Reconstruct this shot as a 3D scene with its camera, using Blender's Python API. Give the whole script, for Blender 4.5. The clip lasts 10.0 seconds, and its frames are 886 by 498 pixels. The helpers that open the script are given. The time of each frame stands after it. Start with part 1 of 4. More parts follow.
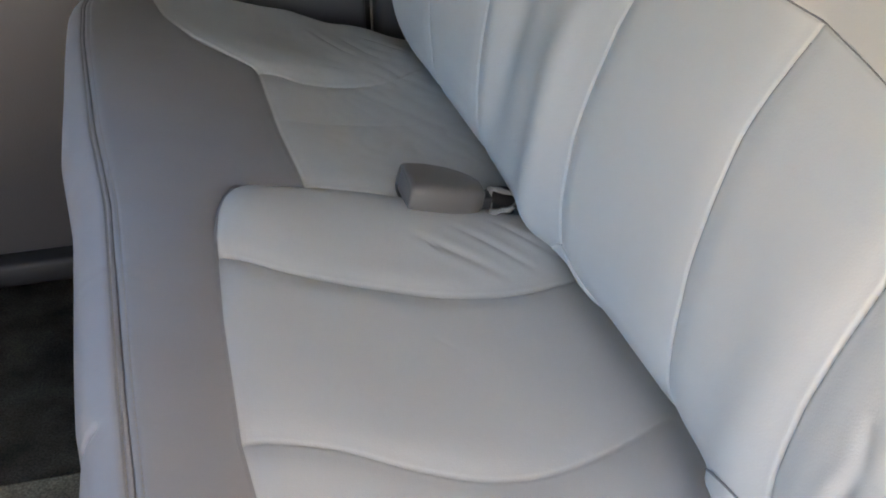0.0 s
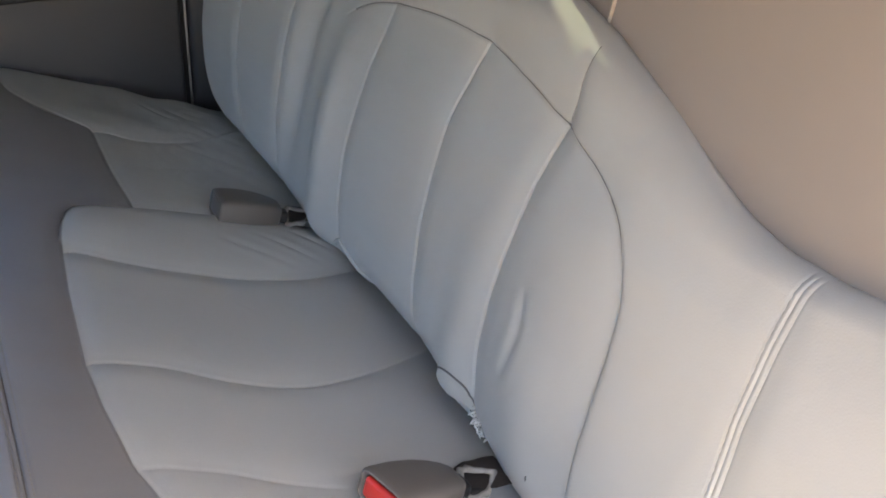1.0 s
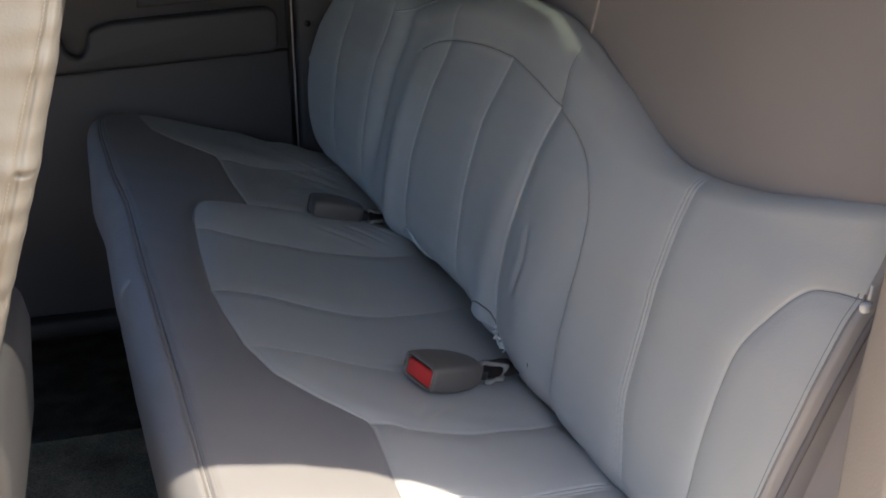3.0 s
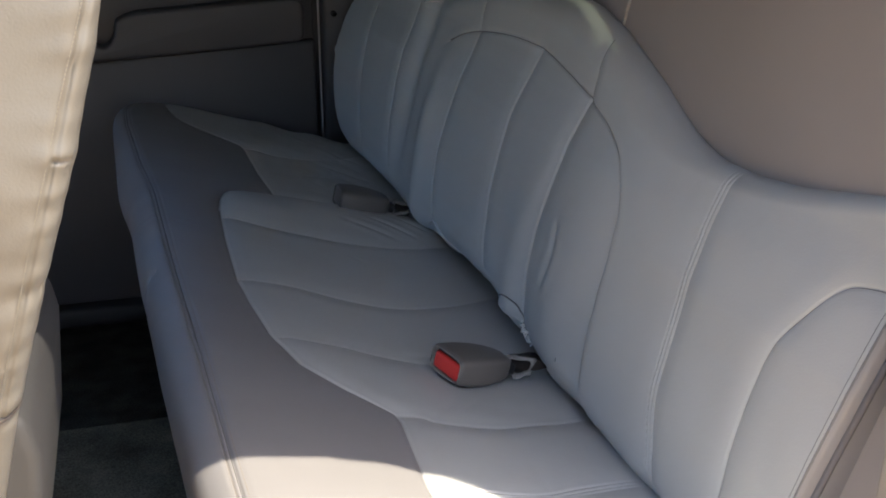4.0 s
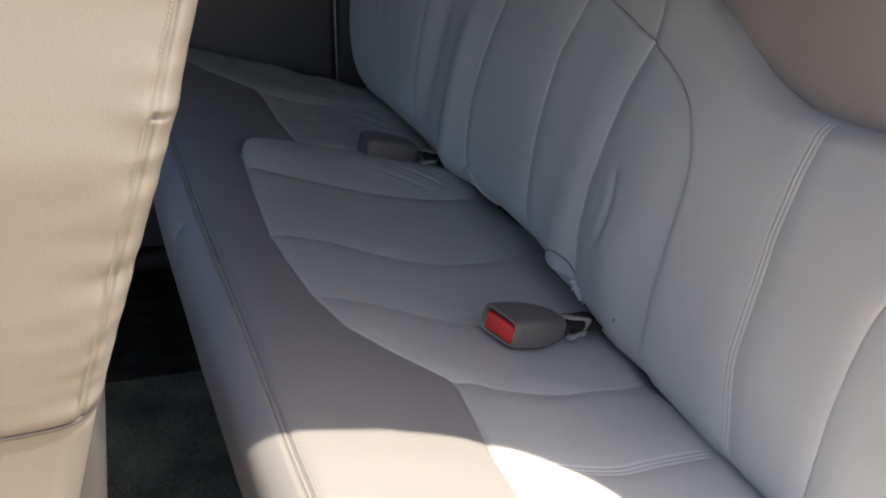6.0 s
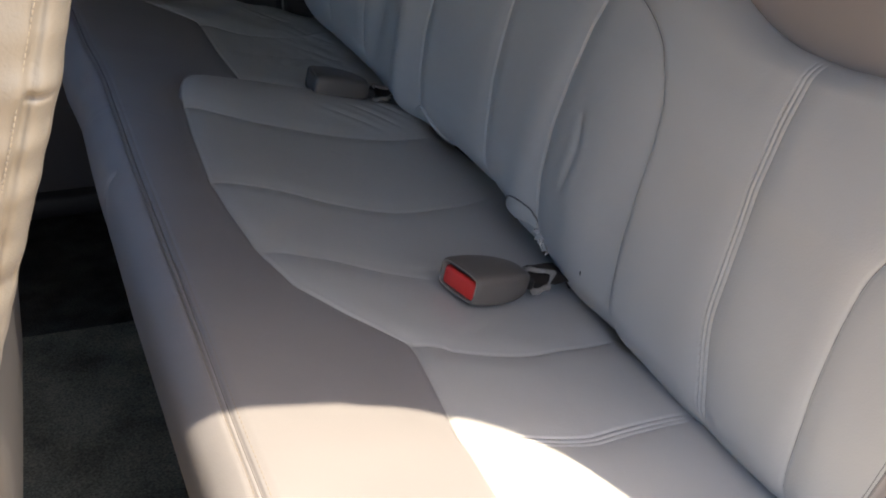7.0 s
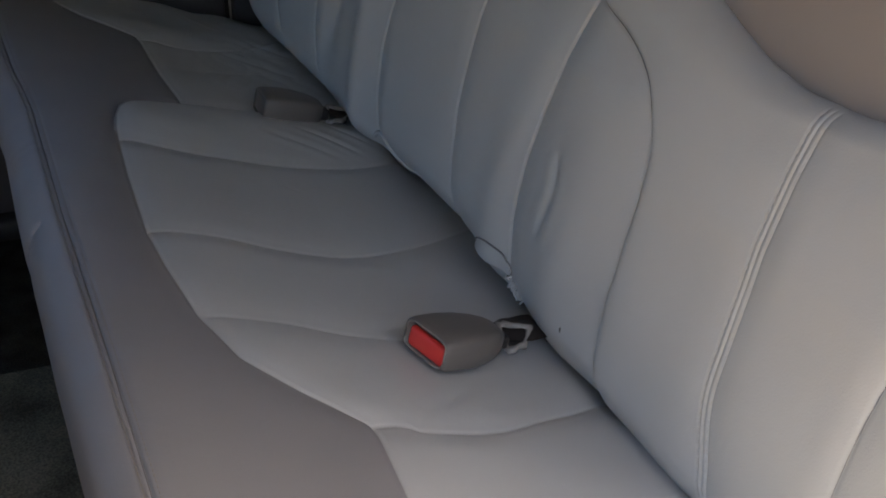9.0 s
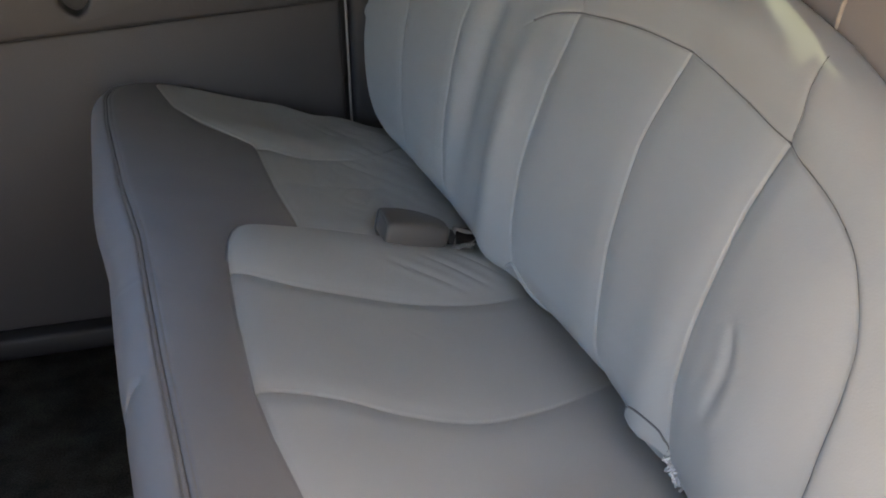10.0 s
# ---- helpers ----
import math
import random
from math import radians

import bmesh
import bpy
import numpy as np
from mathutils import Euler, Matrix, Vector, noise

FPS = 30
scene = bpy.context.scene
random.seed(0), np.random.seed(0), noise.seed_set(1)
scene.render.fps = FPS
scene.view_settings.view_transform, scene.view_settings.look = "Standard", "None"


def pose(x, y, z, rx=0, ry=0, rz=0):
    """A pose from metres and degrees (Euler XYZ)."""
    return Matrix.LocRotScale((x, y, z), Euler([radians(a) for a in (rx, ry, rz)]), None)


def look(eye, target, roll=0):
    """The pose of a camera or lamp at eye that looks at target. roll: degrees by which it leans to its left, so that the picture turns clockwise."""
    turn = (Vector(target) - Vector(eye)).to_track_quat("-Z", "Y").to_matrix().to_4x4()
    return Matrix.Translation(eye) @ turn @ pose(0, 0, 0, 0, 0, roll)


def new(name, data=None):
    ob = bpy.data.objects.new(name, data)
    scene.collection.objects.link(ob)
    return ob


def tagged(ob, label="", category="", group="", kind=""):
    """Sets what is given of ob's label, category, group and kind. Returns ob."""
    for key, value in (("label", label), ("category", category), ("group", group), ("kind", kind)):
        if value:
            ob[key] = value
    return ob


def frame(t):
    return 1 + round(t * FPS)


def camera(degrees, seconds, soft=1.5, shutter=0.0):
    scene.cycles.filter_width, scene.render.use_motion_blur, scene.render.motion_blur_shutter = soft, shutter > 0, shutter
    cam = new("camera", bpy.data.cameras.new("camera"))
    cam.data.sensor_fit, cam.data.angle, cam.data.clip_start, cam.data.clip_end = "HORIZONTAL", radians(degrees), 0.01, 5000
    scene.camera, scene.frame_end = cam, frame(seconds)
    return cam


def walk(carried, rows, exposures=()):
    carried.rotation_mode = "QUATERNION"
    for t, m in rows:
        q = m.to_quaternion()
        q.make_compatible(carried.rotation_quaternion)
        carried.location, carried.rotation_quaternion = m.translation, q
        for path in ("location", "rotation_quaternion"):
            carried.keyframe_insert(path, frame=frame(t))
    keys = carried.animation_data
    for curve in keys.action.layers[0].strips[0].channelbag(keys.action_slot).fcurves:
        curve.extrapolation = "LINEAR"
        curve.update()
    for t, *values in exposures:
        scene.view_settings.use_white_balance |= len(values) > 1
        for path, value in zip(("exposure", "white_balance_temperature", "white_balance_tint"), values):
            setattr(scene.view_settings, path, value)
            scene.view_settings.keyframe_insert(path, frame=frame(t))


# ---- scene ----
cam = camera(43.4, 10.0, 1.9)
PATH = [
    (0, (0.081, -0.596, 0.914), (0.476, 1.058, -0.138), -0.7),
    (0.5, (0.058, -0.737, 0.933), (0.725, 0.914, 0.023), 1.1),
    (1, (0.048, -0.903, 0.928), (0.74, 0.768, 0.075), 1.0),
    (1.5, (0.009, -1.068, 0.927), (0.681, 0.661, 0.18), 0.2),
    (2, (-0.021, -1.202, 0.925), (0.566, 0.577, 0.224), -1.2),
    (2.5, (-0.003, -1.266, 0.913), (0.557, 0.535, 0.246), -0.9),
    (4, (-0.011, -1.254, 0.901), (0.491, 0.558, 0.219), -0.3),
    (4.5, (-0.014, -1.236, 0.903), (0.489, 0.577, 0.223), -0.0),
    (5, (-0.026, -1.215, 0.892), (0.473, 0.591, 0.192), 0.2),
    (6.5, (-0.059, -1.13, 0.884), (0.476, 0.606, 0.049), -0.2),
    (7, (-0.033, -1.092, 0.878), (0.546, 0.598, -0.021), 0.5),
    (7.5, (-0.03, -1.087, 0.871), (0.559, 0.578, -0.067), 0.2),
    (8, (-0.036, -1.082, 0.869), (0.577, 0.568, -0.081), 0.3),
    (8.5, (-0.018, -1.062, 0.87), (0.622, 0.58, -0.076), 0.8),
    (9, (0.006, -0.977, 0.886), (0.643, 0.677, -0.04), 0.2),
    (9.5, (0.007, -0.889, 0.901), (0.625, 0.812, 0.049), 0.8),
    (10, (0.031, -0.826, 0.905), (0.497, 0.936, 0.081), -1.3),
]
EXPOSURES = [(0, 3.75, 7500, 14), (0.5, 3.34, 7450, 15), (1, 3.02, 7250, 15), (1.5, 2.64, 6650, 15), (2, 1.80, 6500, 14), (2.5, 1.55, 6250, 13), (4.5, 1.66, 6300, 13), (5, 1.66, 6350, 13), (6.5, 1.73, 6580, 15), (7.5, 1.70, 6900, 16), (8.5, 1.66, 6950, 16), (9, 1.73, 6900, 14), (9.5, 2.24, 6900, 14), (10, 2.82, 7250, 14)]
walk(cam, [(t, look(eye, target, roll)) for t, eye, target, roll in PATH], EXPOSURES)

# ---- light ----
SUN = Vector((0.40, -0.51, 1.0)).normalized()
world = bpy.data.worlds.new("sky")
scene.world = world
world.use_nodes = True
wn = world.node_tree.nodes
sky = wn.new("ShaderNodeTexSky")
sky.sky_type = "NISHITA"
sky.sun_disc = False
sky.sun_elevation = math.asin(SUN.z)
sky.sun_rotation = math.atan2(SUN.x, SUN.y)
sky.dust_density, sky.ozone_density = 3.1, 1.0
wn["Background"].inputs["Strength"].default_value = 0.122
world.node_tree.links.new(sky.outputs[0], wn["Background"].inputs["Color"])
sun = new("sun", bpy.data.lights.new("sun", "SUN"))
sun.data.energy, sun.data.angle, sun.data.color = 3.2, radians(0.6), (1.0, 0.89, 0.68)
sun.matrix_world = look(SUN * 8, (0, 0, 0))


# ---- materials ----
def shader(name, colour, rough=0.5, metal=0.0, blotch=0.08, scale=6.0, grain=0.0, grain_scale=500.0, fine="NOISE", spec=0.5, creased=0.0, coat=0.0, worn=False):
    """A surface with slow blotches in its colour and gloss, and a fine bumped grain."""
    m = bpy.data.materials.new(name)
    m.use_nodes = True
    n, links = m.node_tree.nodes, m.node_tree.links
    b = n["Principled BSDF"]
    b.inputs["Metallic"].default_value = metal
    b.inputs["Specular IOR Level"].default_value = spec
    b.inputs["Coat Weight"].default_value, b.inputs["Coat Roughness"].default_value = coat, 0.46
    place = n.new("ShaderNodeTexCoord")
    slow = n.new("ShaderNodeTexNoise")
    slow.inputs["Scale"].default_value, slow.inputs["Detail"].default_value = scale, 5
    links.new(place.outputs["Object"], slow.inputs["Vector"])
    mix = n.new("ShaderNodeMix")
    mix.data_type = "RGBA"
    mix.inputs["A"].default_value = (*[c * (1 - blotch) for c in colour], 1)
    mix.inputs["B"].default_value = (*[min(1, c * (1 + blotch)) for c in colour], 1)
    if worn:
        # trodden pile: strong patches, flecked by the fibres
        fleck = n.new("ShaderNodeTexNoise")
        fleck.inputs["Scale"].default_value, fleck.inputs["Detail"].default_value = 330, 4
        links.new(place.outputs["Object"], fleck.inputs["Vector"])
        both = n.new("ShaderNodeMath")
        both.operation = "MULTIPLY"
        links.new(slow.outputs["Fac"], both.inputs[0])
        links.new(fleck.outputs["Fac"], both.inputs[1])
        spread = n.new("ShaderNodeMapRange")
        spread.inputs["From Min"].default_value, spread.inputs["From Max"].default_value = 0.12, 0.40
        links.new(both.outputs[0], spread.inputs["Value"])
        links.new(spread.outputs["Result"], mix.inputs["Factor"])
    else:
        links.new(slow.outputs["Fac"], mix.inputs["Factor"])
    links.new(mix.outputs["Result"], b.inputs["Base Color"])
    ramp = n.new("ShaderNodeMapRange")
    ramp.inputs["To Min"].default_value, ramp.inputs["To Max"].default_value = rough - 0.06, rough + 0.06
    links.new(slow.outputs["Fac"], ramp.inputs["Value"])
    links.new(ramp.outputs["Result"], b.inputs["Roughness"])
    if grain:
        if fine == "NOISE":
            tex = n.new("ShaderNodeTexNoise")
            tex.inputs["Detail"].default_value = 3
            out = tex.outputs["Fac"]
        else:
            tex = n.new("ShaderNodeTexVoronoi")
            tex.feature = "DISTANCE_TO_EDGE"
            out = tex.outputs["Distance"]
        tex.inputs["Scale"].default_value = grain_scale
        links.new(place.outputs["Object"], tex.inputs["Vector"])
        bump = n.new("ShaderNodeBump")
        bump.inputs["Strength"].default_value, bump.inputs["Distance"].default_value = grain, 0.001
        links.new(out, bump.inputs["Height"])
        links.new(bump.outputs["Normal"], b.inputs["Normal"])
        if creased:
            soft = n.new("ShaderNodeTexNoise")
            soft.inputs["Scale"].default_value, soft.inputs["Detail"].default_value, soft.inputs["Distortion"].default_value = 38, 4, 0.6
            links.new(place.outputs["Object"], soft.inputs["Vector"])
            fold = n.new("ShaderNodeBump")
            fold.inputs["Strength"].default_value, fold.inputs["Distance"].default_value = creased, 0.004
            links.new(soft.outputs["Fac"], fold.inputs["Height"])
            links.new(fold.outputs["Normal"], bump.inputs["Normal"])
    return m


PALE = shader("pale_leather", (0.495, 0.503, 0.490), 0.44, grain=0.12, grain_scale=420, fine="VORONOI", blotch=0.07, scale=9, creased=0.10, coat=0.25)
TAUPE = shader("taupe_leather", (0.264, 0.256, 0.257), 0.46, grain=0.12, grain_scale=420, fine="VORONOI", blotch=0.08, scale=9, spec=0.5, creased=0.09, coat=0.4)
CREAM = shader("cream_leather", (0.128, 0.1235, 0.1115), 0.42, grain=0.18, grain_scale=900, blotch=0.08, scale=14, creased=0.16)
TAUPE_THREAD = shader("taupe_thread", (0.30, 0.27, 0.24), 0.7, blotch=0.1, scale=300)
CREAM_THREAD = shader("cream_thread", (0.22, 0.204, 0.172), 0.8, blotch=0.1, scale=300)
THREAD = shader("pale_thread", (0.52, 0.50, 0.46), 0.8, blotch=0.1, scale=300)
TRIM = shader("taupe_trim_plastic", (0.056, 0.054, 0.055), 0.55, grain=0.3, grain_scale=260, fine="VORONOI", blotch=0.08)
PILLAR = shader("beige_trim_plastic", (0.37, 0.32, 0.268), 0.55, grain=0.2, grain_scale=260, fine="VORONOI")
WALL = shader("rear_panel_felt", (0.345, 0.312, 0.294), 0.95, grain=0.15, grain_scale=900, blotch=0.07, spec=0.2)
MAT = shader("worn_mat_pile", (0.195, 0.182, 0.132), 1.0, grain=1.0, grain_scale=220, blotch=0.62, scale=13, spec=0.1, worn=True)
CARPET = shader("brown_carpet", (0.115, 0.105, 0.082), 1.0, grain=1.0, grain_scale=260, blotch=0.6, scale=18, spec=0.1, worn=True)
LINING = shader("headliner_cloth", (0.16, 0.168, 0.18), 0.95, grain=0.3, grain_scale=700, spec=0.2)
BUCKLE = shader("taupe_buckle_plastic", (0.125, 0.113, 0.103), 0.40, grain=0.1, grain_scale=400, spec=0.35)
STRIP = shader("grey_edge_paint", (0.42, 0.41, 0.40), 0.35, metal=0.4)
SHELL = shader("grey_shell_plastic", (0.035, 0.035, 0.037), 0.6, grain=0.2, grain_scale=400)
RIM = shader("worn_pale_plastic", (0.34, 0.31, 0.28), 0.5, blotch=0.3, scale=200)
RED = shader("red_button_plastic", (0.72, 0.045, 0.035), 0.4)
BLACK = shader("black_rubber", (0.015, 0.015, 0.016), 0.6)
STRAP = shader("brown_webbing", (0.065, 0.055, 0.050), 0.85, grain=0.5, grain_scale=700)
WEB = shader("black_webbing", (0.03, 0.028, 0.028), 0.8, grain=0.5, grain_scale=700)
WORN = shader("worn_buckle_edge", (0.23, 0.21, 0.19), 0.5, blotch=0.3, scale=200)
TAB = shader("worn_pale_cloth", (0.25, 0.24, 0.225), 0.7, blotch=0.6, scale=160, grain=0.4, grain_scale=600)
SEAM = shader("seam_shade_cord", (0.20, 0.198, 0.20), 0.8, blotch=0.1, scale=300)
DARK_SEAM = shader("dark_thread_and_groove_shade", (0.145, 0.138, 0.142), 0.8, blotch=0.1, scale=300)
FOAM = shader("white_torn_lining", (0.72, 0.72, 0.70), 0.9, grain=0.4, grain_scale=500)
GROUND = shader("warm_bounce_ground", (0.62, 0.465, 0.285), 0.9, grain=0.5, grain_scale=60, blotch=0.2, scale=1.5)


def glass(name, tint):
    """Window glass: it lets tinted light straight through and mirrors a little."""
    m = bpy.data.materials.new(name)
    m.use_nodes = True
    n, links = m.node_tree.nodes, m.node_tree.links
    n.remove(n["Principled BSDF"])
    clear, gloss, mix, fres = (n.new("ShaderNode" + k) for k in ("BsdfTransparent", "BsdfGlossy", "MixShader", "Fresnel"))
    clear.inputs["Color"].default_value = (*tint, 1)
    gloss.inputs["Roughness"].default_value = 0.02
    links.new(fres.outputs[0], mix.inputs[0])
    links.new(clear.outputs[0], mix.inputs[1])
    links.new(gloss.outputs[0], mix.inputs[2])
    links.new(mix.outputs[0], n["Material Output"].inputs["Surface"])
    return m


TINTED = glass("tinted_glass", (0.33, 0.37, 0.34))
# invented blue tint in these two panes cools the light entering the cab
COOL_GLASS = glass("blue_side_glass", (0.70, 0.88, 1.0))
SCREEN = glass("blue_windscreen_glass", (0.64, 0.86, 1.0))


# ---- helpers ----
def mesh_of(name, verts, faces, material, normals=None, smooth=True):
    me = bpy.data.meshes.new(name)
    me.from_pydata([tuple(v) for v in verts], [], faces)
    me.materials.append(material)
    me.polygons.foreach_set("use_smooth", [smooth] * len(me.polygons))
    if normals is not None:
        me.normals_split_custom_set_from_vertices([tuple(v) for v in normals])
    me.update()
    return me


def piece(name, me, parent=None, label="", kind=""):
    ob = new(name, me)
    if parent is not None:
        ob.parent = parent
    return tagged(ob, label, kind=kind)


def part(name, bm, material, parent=None, label="", smooth=True):
    me = bpy.data.meshes.new(name)
    bm.to_mesh(me)
    bm.free()
    me.materials.append(material)
    me.polygons.foreach_set("use_smooth", [smooth] * len(me.polygons))
    return piece(name, me, parent, label)


def thing(name, label, category, group="", kind="", at=(0, 0, 0)):
    ob = new(name)
    ob.empty_display_size = 0.05
    ob.location = at
    return tagged(ob, label, category, group, kind)


def box(x0, x1, y0, y1, z0, z1, bevel=0.0, segments=2):
    bm = bmesh.new()
    bmesh.ops.create_cube(bm, size=1, matrix=Matrix.LocRotScale(((x0 + x1) / 2, (y0 + y1) / 2, (z0 + z1) / 2), None, (x1 - x0, y1 - y0, z1 - z0)))
    if bevel:
        bmesh.ops.bevel(bm, geom=bm.edges[:], offset=bevel, segments=segments, affect="EDGES", profile=0.5)
    return bm


def prism(outline, axis, a, b, bevel=0.0, segments=2):
    """An outline of pairs, pushed along an axis ("x", "y" or "z") from a to b."""
    bm = bmesh.new()
    put = {"x": lambda p, q, d: (d, p, q), "y": lambda p, q, d: (p, d, q), "z": lambda p, q, d: (p, q, d)}[axis]
    low = [bm.verts.new(put(p, q, a)) for p, q in outline]
    high = [bm.verts.new(put(p, q, b)) for p, q in outline]
    n = len(outline)
    bm.faces.new(low), bm.faces.new(high)
    for i in range(n):
        bm.faces.new((low[i], low[(i + 1) % n], high[(i + 1) % n], high[i]))
    bmesh.ops.recalc_face_normals(bm, faces=bm.faces[:])
    if bevel:
        bmesh.ops.bevel(bm, geom=[e for e in bm.edges if e.calc_face_angle(0) > 0.4], offset=bevel, segments=segments, affect="EDGES", profile=0.5)
    return bm


def tube(points, radius, sides=8, closed=False):
    bm = bmesh.new()
    pts = [Vector(p) for p in points]
    rings = []
    for i, p in enumerate(pts):
        if closed:
            way = pts[(i + 1) % len(pts)] - pts[i - 1]
        else:
            way = pts[min(i + 1, len(pts) - 1)] - pts[max(i - 1, 0)]
        q = way.to_track_quat("Z", "Y")
        rings.append([bm.verts.new(p + q @ Vector((radius * math.cos(2 * math.pi * k / sides), radius * math.sin(2 * math.pi * k / sides), 0))) for k in range(sides)])
    for i in range(len(rings) if closed else len(rings) - 1):
        a, b = rings[i], rings[(i + 1) % len(rings)]
        for k in range(sides):
            bm.faces.new((a[k], a[(k + 1) % sides], b[(k + 1) % sides], b[k]))
    if not closed:
        bm.faces.new(rings[0][::-1]), bm.faces.new(rings[-1])
    bmesh.ops.recalc_face_normals(bm, faces=bm.faces[:])
    return bm


def curve(points, n=60):
    """A smooth line (Catmull-Rom) through points, as an array."""
    p = np.array(points, float)
    p = np.vstack([2 * p[0] - p[1], p, 2 * p[-1] - p[-2]])
    out = []
    spans = len(p) - 3
    for t in np.linspace(0, spans, n):
        i = min(int(t), spans - 1)
        f = t - i
        a, b, c, d = p[i:i + 4]
        out.append(0.5 * (2 * b + (c - a) * f + (2 * a - 5 * b + 4 * c - d) * f**2 + (3 * b - a - 3 * c + d) * f**3))
    return np.array(out)


def smooth_table(pairs):
    """A function through (key, value) pairs, softened a little."""
    xs, ys = np.array(sorted(pairs), float).T
    fine = np.linspace(xs[0], xs[-1], 1200)
    vals = np.interp(fine, xs, ys)
    k = np.hanning(41)
    k /= k.sum()
    vals = np.convolve(np.pad(vals, 20, mode="edge"), k, mode="valid")
    return lambda x: np.interp(x, fine, vals)


def off_line(a, b, line):
    """The distance of points (a, b) from a polyline, and how far along it (0 to 1) they lie."""
    best = np.full(np.shape(a), 9.0)
    along = np.zeros(np.shape(a))
    n = len(line) - 1
    for i in range(n):
        (p, q), (r, s) = line[i], line[i + 1]
        dx, dy = r - p, s - q
        f = np.clip(((a - p) * dx + (b - q) * dy) / (dx * dx + dy * dy + 1e-12), 0, 1)
        d = np.hypot(a - p - f * dx, b - q - f * dy)
        near = d < best
        best = np.where(near, d, best)
        along = np.where(near, (i + f) / n, along)
    return best, along


def off_side(a, b, line):
    """The distance of points from a polyline, counted below zero on its right-hand side."""
    best, side = np.full(np.shape(a), 9.0), np.ones(np.shape(a))
    for (p, q), (r, t) in zip(line, line[1:]):
        dx, dy = r - p, t - q
        f = np.clip(((a - p) * dx + (b - q) * dy) / (dx * dx + dy * dy + 1e-12), 0, 1)
        d = np.hypot(a - p - f * dx, b - q - f * dy)
        near = d < best
        best = np.where(near, d, best)
        side = np.where(near, np.sign(dx * (b - q) - dy * (a - p)), side)
    return best * side


def grid_normals(P):
    """Unit normals of a grid of places (rows, columns, 3)."""
    du, dv = np.gradient(P, axis=0), np.gradient(P, axis=1)
    n = np.cross(du, dv)
    return n / (np.linalg.norm(n, axis=-1, keepdims=True) + 1e-12)


def patch(P, N, mask, name, material, parent, label=""):
    """The cells of a grid where mask holds, as one mesh with the grid's own normals."""
    rows, cols = P.shape[:2]
    index = np.arange(rows * cols).reshape(rows, cols)
    quads = np.stack([index[:-1, :-1], index[1:, :-1], index[1:, 1:], index[:-1, 1:]], -1)[mask]
    a, b, c = P.reshape(-1, 3)[quads[:, 0]], P.reshape(-1, 3)[quads[:, 1]], P.reshape(-1, 3)[quads[:, 2]]
    if (np.cross(b - a, c - a) * N.reshape(-1, 3)[quads[:, 0]]).sum() < 0:
        quads = quads[:, ::-1]
    used = np.unique(quads)
    back = np.full(rows * cols, -1)
    back[used] = np.arange(len(used))
    me = mesh_of(name, P.reshape(-1, 3)[used], back[quads].tolist(), material, N.reshape(-1, 3)[used])
    return piece(name, me, parent, label)


def noise2(a, b, size, seed=0.0):
    return np.array([noise.noise(Vector((x / size, y / size, seed))) for x, y in zip(np.ravel(a), np.ravel(b))]).reshape(np.shape(a))


def dashes(points, normals, length=0.0048, gap=0.0022, width=0.0011, lift=0.0006):
    """A row of thread stitches lying on a surface along a line of places."""
    pts, nrm = np.array(points), np.array(normals)
    run = np.r_[0, np.cumsum(np.linalg.norm(np.diff(pts, axis=0), axis=1))]
    at = lambda s: (np.array([np.interp(s, run, pts[:, k]) for k in range(3)]), np.array([np.interp(s, run, nrm[:, k]) for k in range(3)]))
    verts, faces = [], []
    s = 0.0
    while s + length < run[-1]:
        (p, n), (q, _) = at(s), at(s + length)
        n = n / np.linalg.norm(n)
        way = q - p
        side = np.cross(way, n)
        side *= width / 2 / np.linalg.norm(side)
        base = len(verts)
        mid = (p + q) / 2
        for c, l in ((p, 0.0), (mid - way * 0.28, 1.0), (mid + way * 0.28, 1.0), (q, 0.0)):
            verts += [c - side - n * 0.0004, c + n * lift * l, c + side - n * 0.0004]
        for k in range(3):
            a = base + 3 * k
            faces += [(a, a + 1, a + 4, a + 3), (a + 1, a + 2, a + 5, a + 4)]
        s += length + gap
    return verts, faces


def stitch_mesh(name, rows, parent, label="", thread=None, size=1.0):
    verts, faces = [], []
    for pts, nrm in rows:
        v, f = dashes(pts, nrm, 0.0048 * size, 0.0022 * size, 0.0011 * size**0.6, 0.0006 * size)
        faces += [tuple(i + len(verts) for i in face) for face in f]
        verts += v
    piece(name, mesh_of(name, verts, faces, thread or THREAD), parent, label, "stuff")


# ---- the place: ground and cab ----
FLOOR, ROOF = 0.0, 1.05
NEAR, FAR = -0.77, 0.93
REAR = 0.542

# the ground's warm colour is chosen for the light it bounces inside
bm = bmesh.new()
bmesh.ops.create_grid(bm, x_segments=40, y_segments=40, size=400)
ground = part("ground", bm, GROUND)
ground.location = (0, 0, -0.62)
tagged(ground, "ground beside the truck, coloured warm for its bounce", "ground", kind="structure")

floor = part("floor", box(-1.55, 0.66, NEAR - 0.02, FAR + 0.05, FLOOR - 0.09, FLOOR), CARPET)
tagged(floor, "dark brown worn carpet on the cab floor", "floor", kind="structure")
# thin sheet paler than the carpet, added to draw the floor's tone edge
mat = thing("floor_mat", "worn grey-brown pile mat on the cab floor", "mat")
bm = box(-0.75, 0.12, NEAR + 0.03, 0.447, 0.001, 0.016, 0.006, 2)
part("carpet", bm, MAT, mat)
sill = part("door_sill", box(-1.5, 0.42, NEAR - 0.13, NEAR - 0.021, -0.14, 0.025, 0.012), TRIM)
tagged(sill, "dark plastic sill plate under the open door", "sill", kind="structure")

